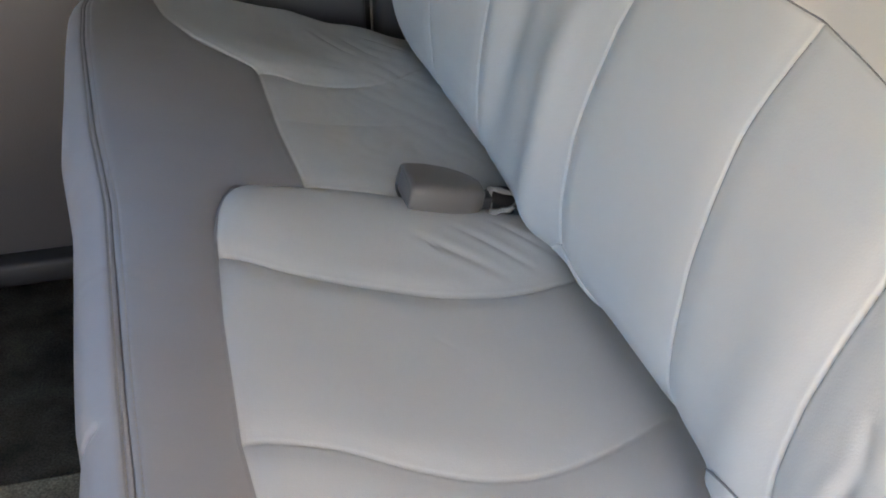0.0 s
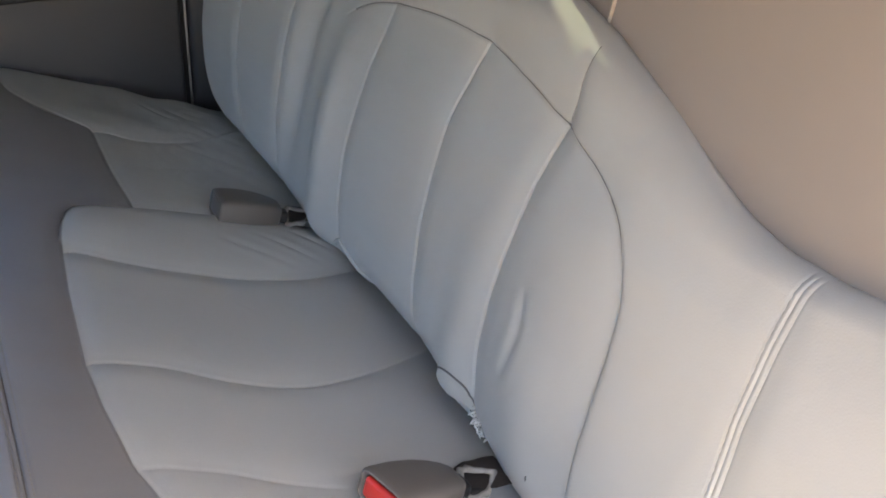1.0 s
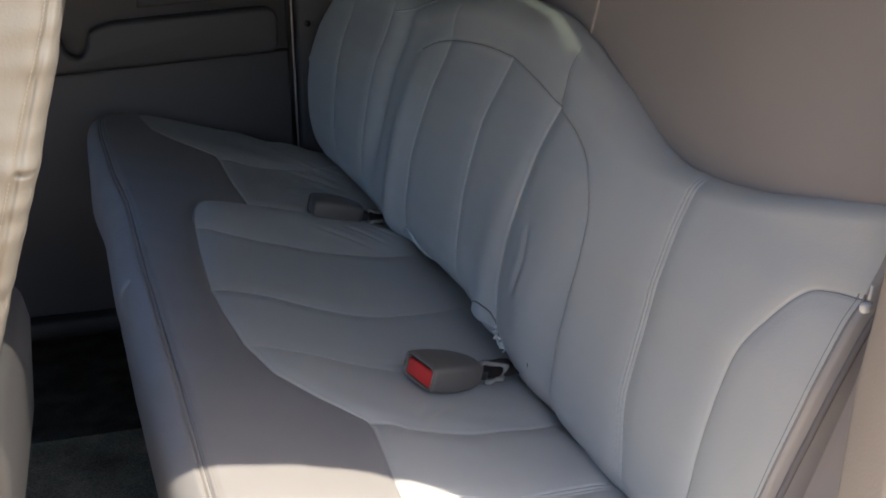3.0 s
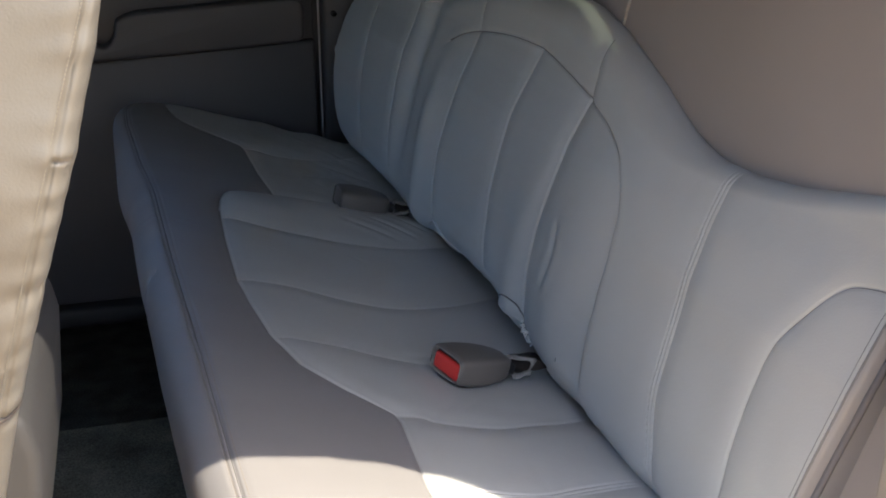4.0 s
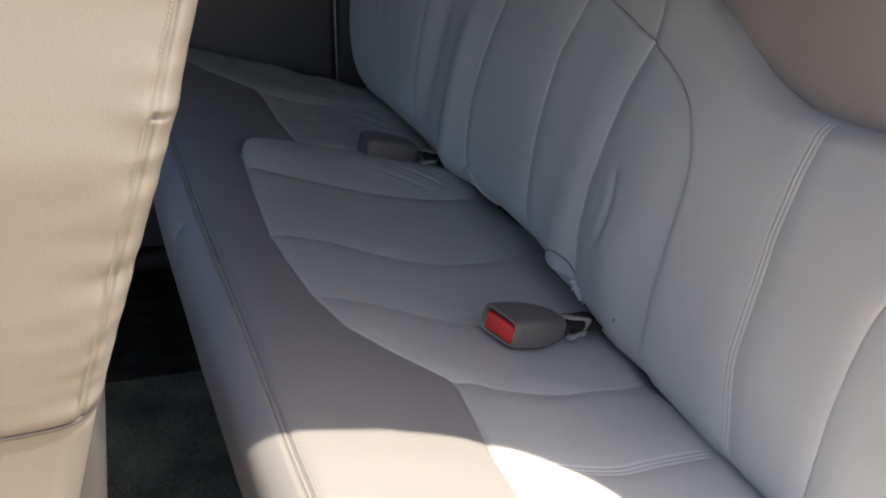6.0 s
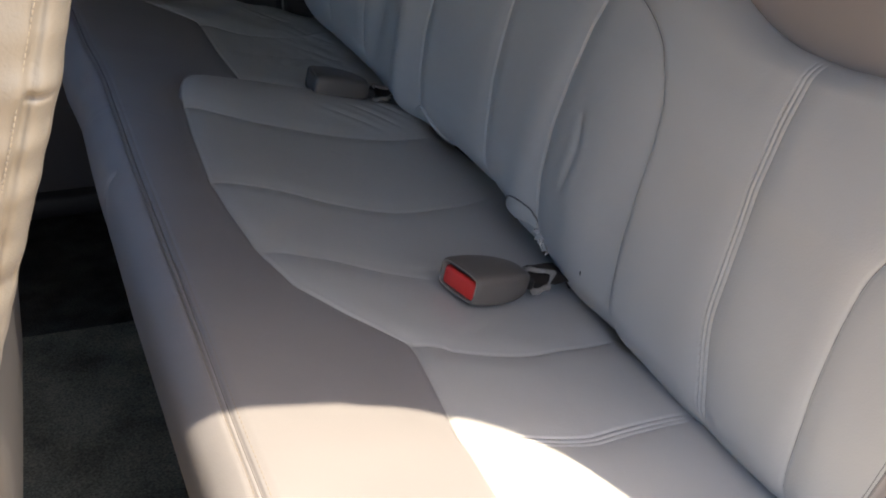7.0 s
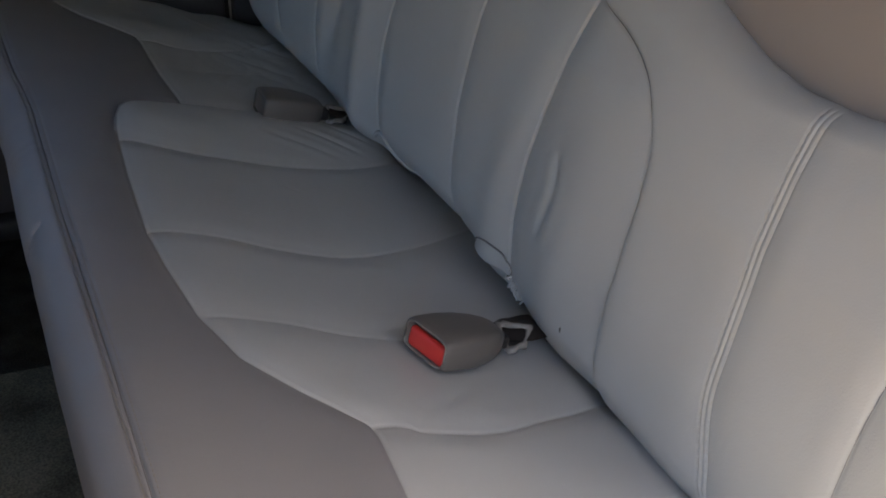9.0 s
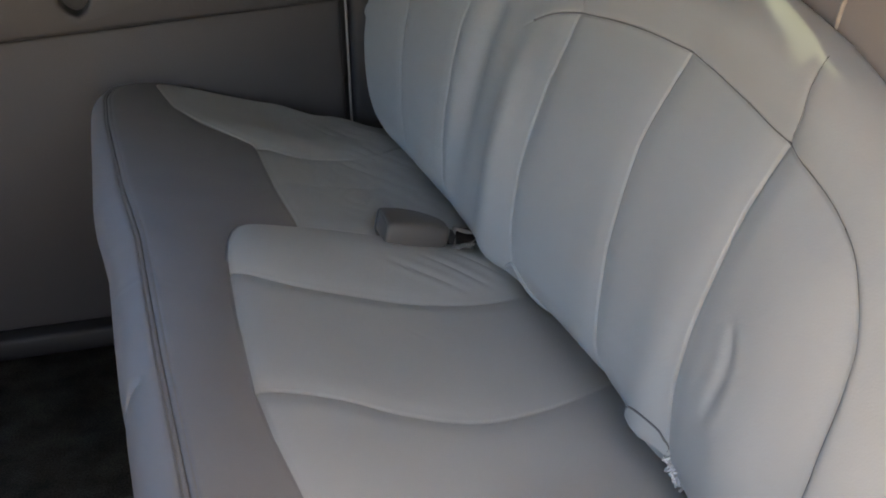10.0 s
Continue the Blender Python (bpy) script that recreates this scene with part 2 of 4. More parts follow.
roof = part("ceiling", box(-1.2, REAR + 0.0065, NEAR, FAR + 0.03, ROOF, ROOF + 0.05, 0.012), LINING)
tagged(roof, "pale cloth headliner under the cab roof", "ceiling", kind="structure")

# rear wall with its window
rear = thing("wall_rear", "grey-brown felt rear cab wall with a wide window", "wall", kind="structure")
# the felt lies close behind the bench and leans back up to the window
part("lower_panel", prism([(0.445, FLOOR), (0.445, 0.45), (0.5096, 0.8105), (0.612, 0.8105), (0.612, FLOOR)], "y", NEAR - 0.02, FAR + 0.02), WALL, rear, smooth=False)
# unseen header, its height set to shape the sun patch on the backrest
part("header", box(REAR + 0.007, REAR + 0.024, NEAR - 0.02, FAR + 0.02, 0.976, ROOF + 0.05, 0.002), WALL, rear)
# the window's unseen ends are rounded at their corners to taper that patch
for y0, y1, way in ((NEAR - 0.02, -0.385, 1), (FAR + 0.02, FAR - 0.15, -1)):
    bend = [(math.cos(a), math.sin(a)) for a in np.linspace(0, math.pi / 2, 8)]
    mouth = [(y1 + way * 0.07 * (1 - c), 0.811 + 0.07 * (1 - q)) for c, q in bend[::-1]] + [(y1 + way * 0.07 * (1 - c), 0.9055 + 0.07 * q) for c, q in bend]
    part("side_panel", prism([(y0, 0.811)] + mouth + [(y0, 0.9755)], "x", REAR + 0.006, REAR + 0.03), WALL, rear)
part("pane", box(REAR + 0.015, REAR + 0.019, -0.43, FAR - 0.10, 0.803, 0.98), TINTED, rear, "tinted rear window glass")
part("rib", tube([(0.4862, -0.152, 0.68), (0.4934, -0.157, 0.72), (0.5005, -0.161, 0.76), (0.5077, -0.165, 0.80)], 0.0025, 8), RIM, rear, "thin pale moulded rib")

# near side: trim behind the door opening, rounded at its upper corner
edge = [(0.395, 0.03), (0.412, 0.40), (0.427, 0.50), (0.431, 0.582), (0.438, 0.63), (0.443, 0.68), (0.452, 0.76), (0.463, 0.84), (0.472, 0.93), (0.462, 0.97), (0.44, 1.012), (0.405, 1.042), (0.36, 1.0495)]
side = thing("wall_near", "beige moulded plastic trim beside the open doorway", "wall", kind="structure")
bm = prism(edge + [(0.62, 1.0495), (0.62, 0.03)], "y", NEAR, NEAR + 0.048, 0.006, 3)
part("trim_panel", bm, PILLAR, side)
part("rail", box(-1.2, 0.355, NEAR + 0.03, NEAR + 0.07, ROOF - 0.012, ROOF - 0.001, 0.004), LINING, side)

# far side: closed door, its trim and the pillar behind it
far = thing("wall_far", "dark taupe moulded trim of the closed far door", "wall", kind="structure")
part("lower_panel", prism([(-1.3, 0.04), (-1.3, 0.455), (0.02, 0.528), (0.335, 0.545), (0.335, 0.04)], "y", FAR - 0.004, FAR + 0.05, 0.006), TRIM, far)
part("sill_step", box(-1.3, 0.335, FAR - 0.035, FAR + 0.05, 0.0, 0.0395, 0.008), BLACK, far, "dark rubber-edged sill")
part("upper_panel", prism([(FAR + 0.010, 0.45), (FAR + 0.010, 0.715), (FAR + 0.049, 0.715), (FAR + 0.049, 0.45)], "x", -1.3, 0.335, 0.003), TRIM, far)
# armrest with rounded end
arm = [(0.312, 0.556), (0.313, 0.608), (0.308, 0.622), (0.294, 0.630), (0.267, 0.629), (0.124, 0.621), (0.002, 0.614), (-0.018, 0.608), (-0.034, 0.602), (-0.040, 0.594), (-0.043, 0.572), (-0.050, 0.558), (-0.062, 0.551), (-0.075, 0.556), (-0.084, 0.568), (-0.088, 0.590), (-0.10, 0.602), (-0.55, 0.60), (-0.55, 0.500), (-0.092, 0.524), (0.283, 0.543), (0.304, 0.546)]
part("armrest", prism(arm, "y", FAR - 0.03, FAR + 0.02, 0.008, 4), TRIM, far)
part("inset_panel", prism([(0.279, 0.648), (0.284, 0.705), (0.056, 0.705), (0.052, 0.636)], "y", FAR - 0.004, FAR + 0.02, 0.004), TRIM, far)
part("edge_strip", tube([(0.343, FAR - 0.004, z) for z in np.linspace(0.05, 0.71, 12)], 0.0019, 8), STRIP, far, "thin bright door edge strip")
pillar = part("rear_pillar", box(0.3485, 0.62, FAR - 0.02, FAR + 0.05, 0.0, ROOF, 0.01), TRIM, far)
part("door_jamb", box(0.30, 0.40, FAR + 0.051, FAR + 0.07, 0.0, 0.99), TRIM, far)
part("screw", tube([(0.37, FAR - 0.026, 0.595), (0.37, FAR - 0.018, 0.595)], 0.006, 12), BLACK, pillar)
part("front_pillar", box(-1.3, -1.15, FAR, FAR + 0.05, 0.7155, ROOF, 0.01), TRIM, far)
part("pane", box(-1.16, 0.36, FAR + 0.024, FAR + 0.028, 0.705, 1.0), COOL_GLASS, far, "door window glass")
part("window_rail", box(-1.149, 0.351, FAR, FAR + 0.05, 0.985, ROOF - 0.001, 0.006), LINING, far)

# unseen front door, swung out ahead of the doorway, added for warm bounce
door = thing("door_1", "unseen open front door with beige trim, added for bounced light", "door", kind="structure")
swing = Matrix.Translation((-1.16, NEAR - 0.03, 0.0)) @ pose(0, 0, 0, 0, 0, -72)
for name, data, stuff in (("trim_panel", box(0.0, 0.98, -0.05, 0.03, -0.10, 0.70, 0.02), PILLAR), ("window_frame", prism([(0.02, 0.7015), (0.30, 1.02), (0.96, 1.02), (0.96, 0.7015), (0.92, 0.7015), (0.92, 0.98), (0.33, 0.98), (0.08, 0.7015)], "y", -0.03, 0.01), TRIM)):
    bmesh.ops.transform(data, matrix=swing, verts=data.verts[:])
    part(name, data, stuff, door)

# unseen front end of the cab, added to close it: cowl under the windscreen
front = part("wall_front", box(-1.55, -1.45, NEAR - 0.02, FAR + 0.05, 0.0, 0.72, 0.01), TRIM)
tagged(front, "dark plastic dashboard wall under the windscreen", "wall", kind="structure")
screen = part("window_1", prism([(-1.52, 0.715), (-1.512, 0.715), (-1.19, 1.06), (-1.198, 1.06)], "y", NEAR, FAR + 0.05), SCREEN)
tagged(screen, "sloping blue-tinted windscreen over the dashboard", "windscreen", kind="structure")


# ---- rear bench cushion ----
def seat_plane(x, y):
    return 0.450 - 0.245 * x + 0.010 * y


front_x = smooth_table([(-0.76, 0.048), (-0.574, 0.041), (-0.454, 0.034), (-0.242, 0.024), (0.008, 0.010), (0.277, -0.001), (0.419, -0.016), (0.645, -0.031), (0.76, -0.033), (0.80, -0.026), (0.84, -0.010), (0.87, 0.012), (0.90, 0.035)])
EDGE = np.array([(-0.76, 0.195), (-0.58, 0.194), (-0.458, 0.191), (-0.354, 0.196), (-0.345, 0.194), (-0.302, 0.156), (-0.254, 0.119), (-0.182, 0.098), (-0.10, 0.086), (-0.031, 0.080), (0.104, 0.079), (0.184, 0.081), (0.23, 0.083), (0.262, 0.087), (0.288, 0.094), (0.308, 0.103), (0.320, 0.114), (0.327, 0.126), (0.332, 0.145), (0.336, 0.168), (0.340, 0.170), (0.45, 0.160), (0.55, 0.156), (0.615, 0.154), (0.628, 0.148), (0.65, 0.125), (0.697, 0.088), (0.778, 0.055), (0.876, 0.037), (0.92, 0.034)])


def band_edge(y):
    return np.interp(y, EDGE[:, 0], EDGE[:, 1])


SEAMS = [
    [(0.0, -0.73), (0.48, -0.73)],
    [(0.0, -0.474), (0.19, -0.478), (0.25, -0.484), (0.29, -0.484), (0.331, -0.472), (0.412, -0.451), (0.48, -0.432)],
    [(0.0, -0.345), (0.195, -0.345), (0.233, -0.356), (0.283, -0.360), (0.331, -0.347), (0.403, -0.321), (0.48, -0.29)],
    [(0.0, -0.19), (0.097, -0.19), (0.157, -0.198), (0.205, -0.213), (0.262, -0.222), (0.34, -0.225), (0.48, -0.21)],
    [(0.0, -0.031), (0.079, -0.031), (0.137, -0.038), (0.195, -0.059), (0.247, -0.066), (0.315, -0.046), (0.407, 0.007), (0.48, 0.05)],
    [(0.0, 0.203), (0.081, 0.199), (0.133, 0.178), (0.197, 0.163), (0.276, 0.156), (0.34, 0.171), (0.413, 0.206), (0.48, 0.24)],
    [(0.0, 0.336), (0.17, 0.336), (0.25, 0.334), (0.33, 0.325), (0.40, 0.312), (0.48, 0.30)],
    [(0.0, 0.481), (0.161, 0.481), (0.247, 0.494), (0.341, 0.522), (0.401, 0.542), (0.48, 0.565)],
    [(0.0, 0.615), (0.154, 0.615), (0.205, 0.596), (0.268, 0.609), (0.323, 0.648), (0.393, 0.729), (0.44, 0.77), (0.48, 0.79)],
    [(0.0, 0.885), (0.06, 0.885), (0.15, 0.865), (0.25, 0.842), (0.33, 0.822), (0.42, 0.80), (0.48, 0.795)],
]
DEEP = [0, 0.7, 0.9, 0.55, 0.8, 0.9, 1.3, 0.45, 0.9, 0]
LINES = [curve(s, 80) for s in SEAMS]


def seam_y(i, x):
    return np.interp(x, LINES[i][:, 0], LINES[i][:, 1])


ROWS = []
for i in range(len(SEAMS) - 1):
    count = max(14, int(abs(SEAMS[i + 1][1][1] - SEAMS[i][1][1]) / 0.0026))
    v = np.linspace(0, 1, count)
    if i == 0:
        v = np.r_[np.linspace(0, 0.9, 70), np.linspace(0.903, 1, 33)]
    if i == 1:
        v = np.r_[np.linspace(0, 0.18, 30), np.linspace(0.2, 1, 40)]
    if i == 5:
        v = 1 - (1 - np.linspace(0, 1, 90)) ** 2
    if i == 7:
        v = np.r_[np.linspace(0, 0.9, 42), np.linspace(0.91, 1, 14)]
    ROWS += [(i, f) for f in (v if i == len(SEAMS) - 2 else v[:-1])]
BACK_X, NI, NB = 0.47, 150, 64
row_panel = np.array([r[0] for r in ROWS])
base_y = np.array([seam_y(i, 0.02) * (1 - f) + seam_y(i + 1, 0.02) * f for i, f in ROWS])
edge_x = band_edge(base_y)
edge_y = np.array([seam_y(i, x) * (1 - f) + seam_y(i + 1, x) * f for (i, f), x in zip(ROWS, edge_x)])
u = np.linspace(0, 1, NI)
X = edge_x[:, None] + (BACK_X - edge_x[:, None]) * u[None] ** 1.05
Y = np.zeros_like(X)
for r, (i, f) in enumerate(ROWS):
    Y[r] = seam_y(i, X[r]) * (1 - f) + seam_y(i + 1, X[r]) * f
# the band in front of it runs from its seam to the welt at the front edge
w = np.r_[0, 0.009, np.linspace(0.022, 1, NB - 2)]
fx = front_x(base_y)
XB = fx[:, None] + (edge_x - fx)[:, None] * w[None]
YB = np.repeat(edge_y[:, None], NB, 1)
GX, GY = np.hstack([XB[:, :-1], X]), np.hstack([YB[:, :-1], Y])


edge_line = np.stack([edge_x, edge_y], -1)[::2]


def seat_relief(x, y):
    """How far the upholstery stands over the seat's plane: puffed panels, sewn valleys, creases."""
    h = 0.004 * np.ones_like(x)
    d, _ = off_line(x, y, edge_line)
    h -= 0.0020 * np.exp(-((d / 0.0018) ** 2)) + 0.0026 * np.exp(-((d / 0.012) ** 2))
    inside = x > band_edge(y) - 0.002
    for i in range(1, len(LINES) - 1):
        d, s = off_line(x, y, LINES[i])
        fade = np.ones_like(x)
        if i == 3:
            fade = np.clip((0.33 - x) / 0.12, 0.0, 1)
        if i == 7:
            fade = 0.4 + 0.6 * np.clip((x - 0.15) / 0.1, 0, 1)
        if i == 1:
            h -= inside * (0.0014 * np.exp(-((d / 0.0009) ** 2)) + 0.0013 * np.exp(-(((d - 0.005) / 0.0011) ** 2)) + 0.0022 * np.exp(-((d / 0.014) ** 2)))
            continue
        h -= inside * DEEP[i] * fade * (0.0018 * np.exp(-((d / 0.0017) ** 2)) + 0.0030 * np.exp(-((d / 0.015) ** 2)))
    # the middle seat's far bolster stands over its neighbour
    v = np.clip((y - seam_y(5, x)) / (seam_y(6, x) - seam_y(5, x)), 0, 1)
    h += 0.009 * inside * np.sin(math.pi * v**1.5) ** 0.8
    # far bolster of the last seat
    h += 0.003 * inside * np.exp(-(((y - seam_y(8, x) - 0.07) / 0.045) ** 2))
    # loose leather of the far seat, wrinkled crosswise
    loose = inside * np.clip((y - 0.36) / 0.06, 0, 1) * np.clip((x - 0.17) / 0.08, 0, 1)
    h += loose * 0.0016 * (np.abs(noise2(x * 1.6 + y * 0.8, y * 1.1 - x * 0.7, 0.05, 2.0)) - 0.25)
    # hollow where people sit
    h -= 0.0045 * np.exp(-(((x - 0.27) / 0.12) ** 2)) * (np.exp(-(((y + 0.15) / 0.2) ** 2)) + np.exp(-(((y - 0.55) / 0.12) ** 2)))
    # creases pulled towards the back and from the sewn corners
    for (p, q), depth, width in CREASES:
        d, s = off_line(x, y, np.array([p, q]))
        h -= 0.62 * depth * np.sin(np.clip(s, 0.02, 0.98) * math.pi) * (np.exp(-((d / width) ** 2)) - 0.55 * np.exp(-(((d - 2.2 * width) / (1.5 * width)) ** 2)))
    h += 0.0011 * noise2(x, y, 0.06) + 0.0016 * noise2(x, y, 0.16, 4.0)
    return h


CREASES = [
    (((0.25, 0.245), (0.33, 0.185)), 0.0022, 0.005), (((0.29, 0.265), (0.36, 0.20)), 0.0022, 0.004), (((0.33, 0.28), (0.395, 0.22)), 0.0018, 0.004),
    (((0.235, 0.79), (0.285, 0.69)), 0.0030, 0.005), (((0.27, 0.80), (0.315, 0.70)), 0.0026, 0.005), (((0.30, 0.80), (0.37, 0.735)), 0.0028, 0.005),
    (((0.30, 0.70), (0.40, 0.56)), 0.0016, 0.006), (((0.26, 0.60), (0.36, 0.50)), 0.0014, 0.007), (((0.24, -0.21), (0.29, -0.19)), 0.0016, 0.005),
    (((0.25, -0.335), (0.285, -0.30)), 0.0018, 0.004), (((0.29, -0.335), (0.35, -0.31)), 0.0022, 0.012), (((0.236, 0.095), (0.255, 0.075)), 0.0008, 0.003),
    (((0.262, 0.235), (0.275, 0.215)), 0.0009, 0.0015), (((-0.02, 0.18), (0.07, 0.12)), 0.0006, 0.004),
]
GZ = seat_plane(GX, GY) + seat_relief(GX, GY)
# the far end sags, more towards the back, and lies in loose waves
sag = np.clip((GY - 0.64) / 0.16, 0, 1) * np.clip((GX + 0.03) / 0.08, 0, 1)
GZ -= sag * (0.009 + 0.004 * np.clip((GX - 0.2) / 0.2, 0, 1) + 0.0022 * np.sin(GX * 70 + GY * 25) * np.clip((GX - 0.15) / 0.1, 0, 1))
# the welt's valley and the front roll
fall = np.clip((GX - fx[:, None]) / 0.03, 0, 1)
fall_at = 0.391 + 0.036 * np.exp(-((GY / 0.13) ** 2)) + 0.026 * np.clip((-0.34 - GY) / 0.14, 0, 1)
GZ -= 0.028 * np.clip((GX - fall_at) / 0.05, 0, 1.5) ** 1.5
GZ += 0.005 * np.clip((GX - 0.30) / 0.08, 0, 1) * np.clip((-0.34 - GY) / 0.12, 0, 1)
GX_off = GX - fx[:, None]
GZ -= 0.0040 * (GX_off < 0.0003) * 0.6 + 0.0013 * np.exp(-(((GX_off - 0.0052) / 0.0012) ** 2)) + 0.0025 * np.exp(-((GX_off / 0.004) ** 2)) + 0.002 * (1 - fall) ** 2
roll_off = [(-0.0009, 0.0024), (-0.0026, 0.0033), (-0.0036, 0.0026), (-0.0045, 0.0008), (-0.0055, 0.0022), (-0.0066, 0.0033), (-0.011, 0.0028), (-0.018, -0.001), (-0.0250, -0.005), (-0.0310, -0.0115), (-0.0352, -0.020), (-0.0374, -0.030), (-0.0380, -0.042), (-0.0378, -0.054), (-0.0355, -0.069), (-0.030, -0.088), (-0.024, -0.108), (-0.008, -0.122), (0.03, -0.13), (0.10, -0.13)]
front_cols = []
bulge = 1 + 0.03 * np.array([noise.noise(Vector((y * 5, 0.3, 0))) for y in base_y]) - 0.30 * np.clip((base_y - 0.40) / 0.25, 0, 1) - 0.09 * np.clip((-0.20 - base_y) / 0.25, 0, 1)
for dx, dz in reversed(roll_off):
    crease = (0.0026 * np.exp(-(((base_y + 0.012 - 0.25 * (dz + 0.03)) / 0.0030) ** 2)) + 0.0022 * np.exp(-(((base_y + 0.010) / 0.02) ** 2))) * max(0.0, min(1.0, (0.075 + dz) / 0.04))
    front_cols.append(np.stack([fx + dx * bulge + (crease if dz < -0.002 else 0 * crease), edge_y, GZ[:, 0] + dz - (0.6 * crease if dz < -0.002 else 0)], -1))
top = np.stack([GX, GY, GZ], -1)
full = np.concatenate([np.stack(front_cols, 1), top], 1)
# rounded ends going down at both ends of the bench
ends = [(0.006, 0.0008), (0.012, 0.0035), (0.018, 0.009), (0.022, 0.017), (0.024, 0.03), (0.024, 0.06), (0.022, 0.11)]
low_end = [full[0] + np.array((0, -a, -b)) for a, b in reversed(ends)]
high_end = [full[-1] + np.array((0, a, -b)) for a, b in ends]
P = np.concatenate([np.array(low_end), full, np.array(high_end)], 0)
P[:, :, 2] = np.maximum(P[:, :, 2], 0.235)
N = grid_normals(P)
if N[P.shape[0] // 2, P.shape[1] // 2, 2] < 0:
    N = -N
bench = thing("rear_bench_cushion", "pale grey leather rear bench cushion with a taupe front band", "bench seat", at=(0, 0, 0))
nf, ne = len(front_cols), len(ends)
cells = np.zeros((P.shape[0] - 1, P.shape[1] - 1), bool)
seat_row = np.r_[np.full(ne, 0), row_panel, np.full(ne, len(SEAMS) - 2)][:-1]
col = np.arange(P.shape[1] - 1)
front_cells, band_cells, insert_cells = col < nf, (col >= nf) & (col < nf + NB - 1), col >= nf + NB - 1
roll = patch(P, N, np.outer(np.ones(len(seat_row), bool), front_cells), "front_roll", TAUPE, bench, "taupe leather front roll")
band = patch(P, N, np.outer(np.ones(len(seat_row), bool), band_cells), "front_band", TAUPE, bench, "smooth taupe leather front band")
panels = []
for i in range(len(SEAMS) - 1):
    panels.append(patch(P, N, np.outer(seat_row == i, insert_cells), "seat_panel", PALE, bench, "pale grey leather panel"))


def on_seat(line_x, line_y):
    x, y = np.array(line_x), np.array(line_y)
    z = seat_plane(x, y) + seat_relief(x, y) - 0.0025 * np.exp(-(((x - front_x(y)) / 0.004) ** 2)) - 0.002 * (1 - np.clip((x - front_x(y)) / 0.03, 0, 1)) ** 2
    return np.stack([x, y, z + 0.0002], -1)


ys = np.linspace(-0.72, 0.80, 500)
up = np.tile((0.2, 0, 1.0), (500, 1))
rows = [(on_seat(front_x(ys) + 0.0048, ys) - np.array((0, 0, 0.0004)), up)]
back = on_seat(front_x(ys) + 0.0, ys)
back[:, 0] -= 0.0045
back[:, 2] += 0.0003
rows.append((back, up))
for off in (-0.005, 0.005):
    xs = np.linspace(0.20, 0.44, 90)
    rows.append((on_seat(xs, seam_y(1, xs) + off), np.tile((0.2, 0, 1.0), (90, 1))))
stitch_mesh("stitching", rows[:1], band, "taupe thread stitching", TAUPE_THREAD, 0.8)
stitch_mesh("stitching", rows[1:2], roll, "taupe thread stitching", TAUPE_THREAD, 0.8)
stitch_mesh("stitching", rows[2:3], panels[0], "pale thread stitching", PALE, 0.7)
stitch_mesh("stitching", rows[3:], panels[1], "pale thread stitching", PALE, 0.7)
# a dark cord sunk in the front seam draws its groove's shade
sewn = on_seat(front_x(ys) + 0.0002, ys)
part("seam", tube([(x - 0.001, y, z - 0.0009) for x, y, z in sewn[::3]], 0.0007, 6), DARK_SEAM, roll, "dark cord laid along the seam")
part("base", box(0.03, 0.50, -0.72, 0.86, 0.07, 0.33, 0.01), BLACK, bench, "black seat base")


# ---- rear bench backrest ----
top_z = smooth_table([(-0.716, 0.690), (-0.675, 0.682), (-0.613, 0.668), (-0.538, 0.651), (-0.460, 0.642), (-0.410, 0.643), (-0.370, 0.650), (-0.325, 0.664), (-0.283, 0.680), (-0.204, 0.709), (-0.156, 0.724), (-0.102, 0.737), (0.032, 0.744), (0.149, 0.736), (0.233, 0.719), (0.284, 0.711), (0.354, 0.696), (0.414, 0.700), (0.494, 0.721), (0.593, 0.738), (0.693, 0.735), (0.774, 0.707), (0.814, 0.683), (0.845, 0.650), (0.865, 0.608), (0.876, 0.568), (0.882, 0.532)])
low_z = smooth_table([(-0.711, 0.345), (-0.55, 0.345), (-0.421, 0.342), (-0.261, 0.345), (-0.121, 0.364), (-0.06, 0.373), (-0.001, 0.376), (0.08, 0.376), (0.16, 0.371), (0.299, 0.363), (0.399, 0.370), (0.499, 0.373), (0.619, 0.369), (0.699, 0.366), (0.729, 0.367), (0.769, 0.372), (0.808, 0.391), (0.848, 0.431), (0.872, 0.472), (0.883, 0.512)])
HEIGHTS = (0.30, 0.33, 0.37, 0.45, 0.50, 0.55, 0.60, 0.64, 0.67, 0.76)
MIDDLE = (-0.016, -0.018, -0.020, -0.025, -0.024, -0.020, -0.013, -0.002, 0.003, 0.003)
OUTER = (-0.018, -0.020, -0.020, -0.019, -0.015, -0.011, -0.001, 0.010, 0.014, 0.014)

middle_at, outer_at = smooth_table(list(zip(HEIGHTS, MIDDLE))), smooth_table(list(zip(HEIGHTS, OUTER)))


def back_plane(y, z):
    """The backrest's plane with its forward swell, which is flatter at the near end."""
    f = np.clip((-0.29 - y) / 0.16, 0, 1)
    f = f * f * (3 - 2 * f)
    return 0.338 - 0.038 * y + 0.161 * z + middle_at(z) * (1 - f) + outer_at(z) * f


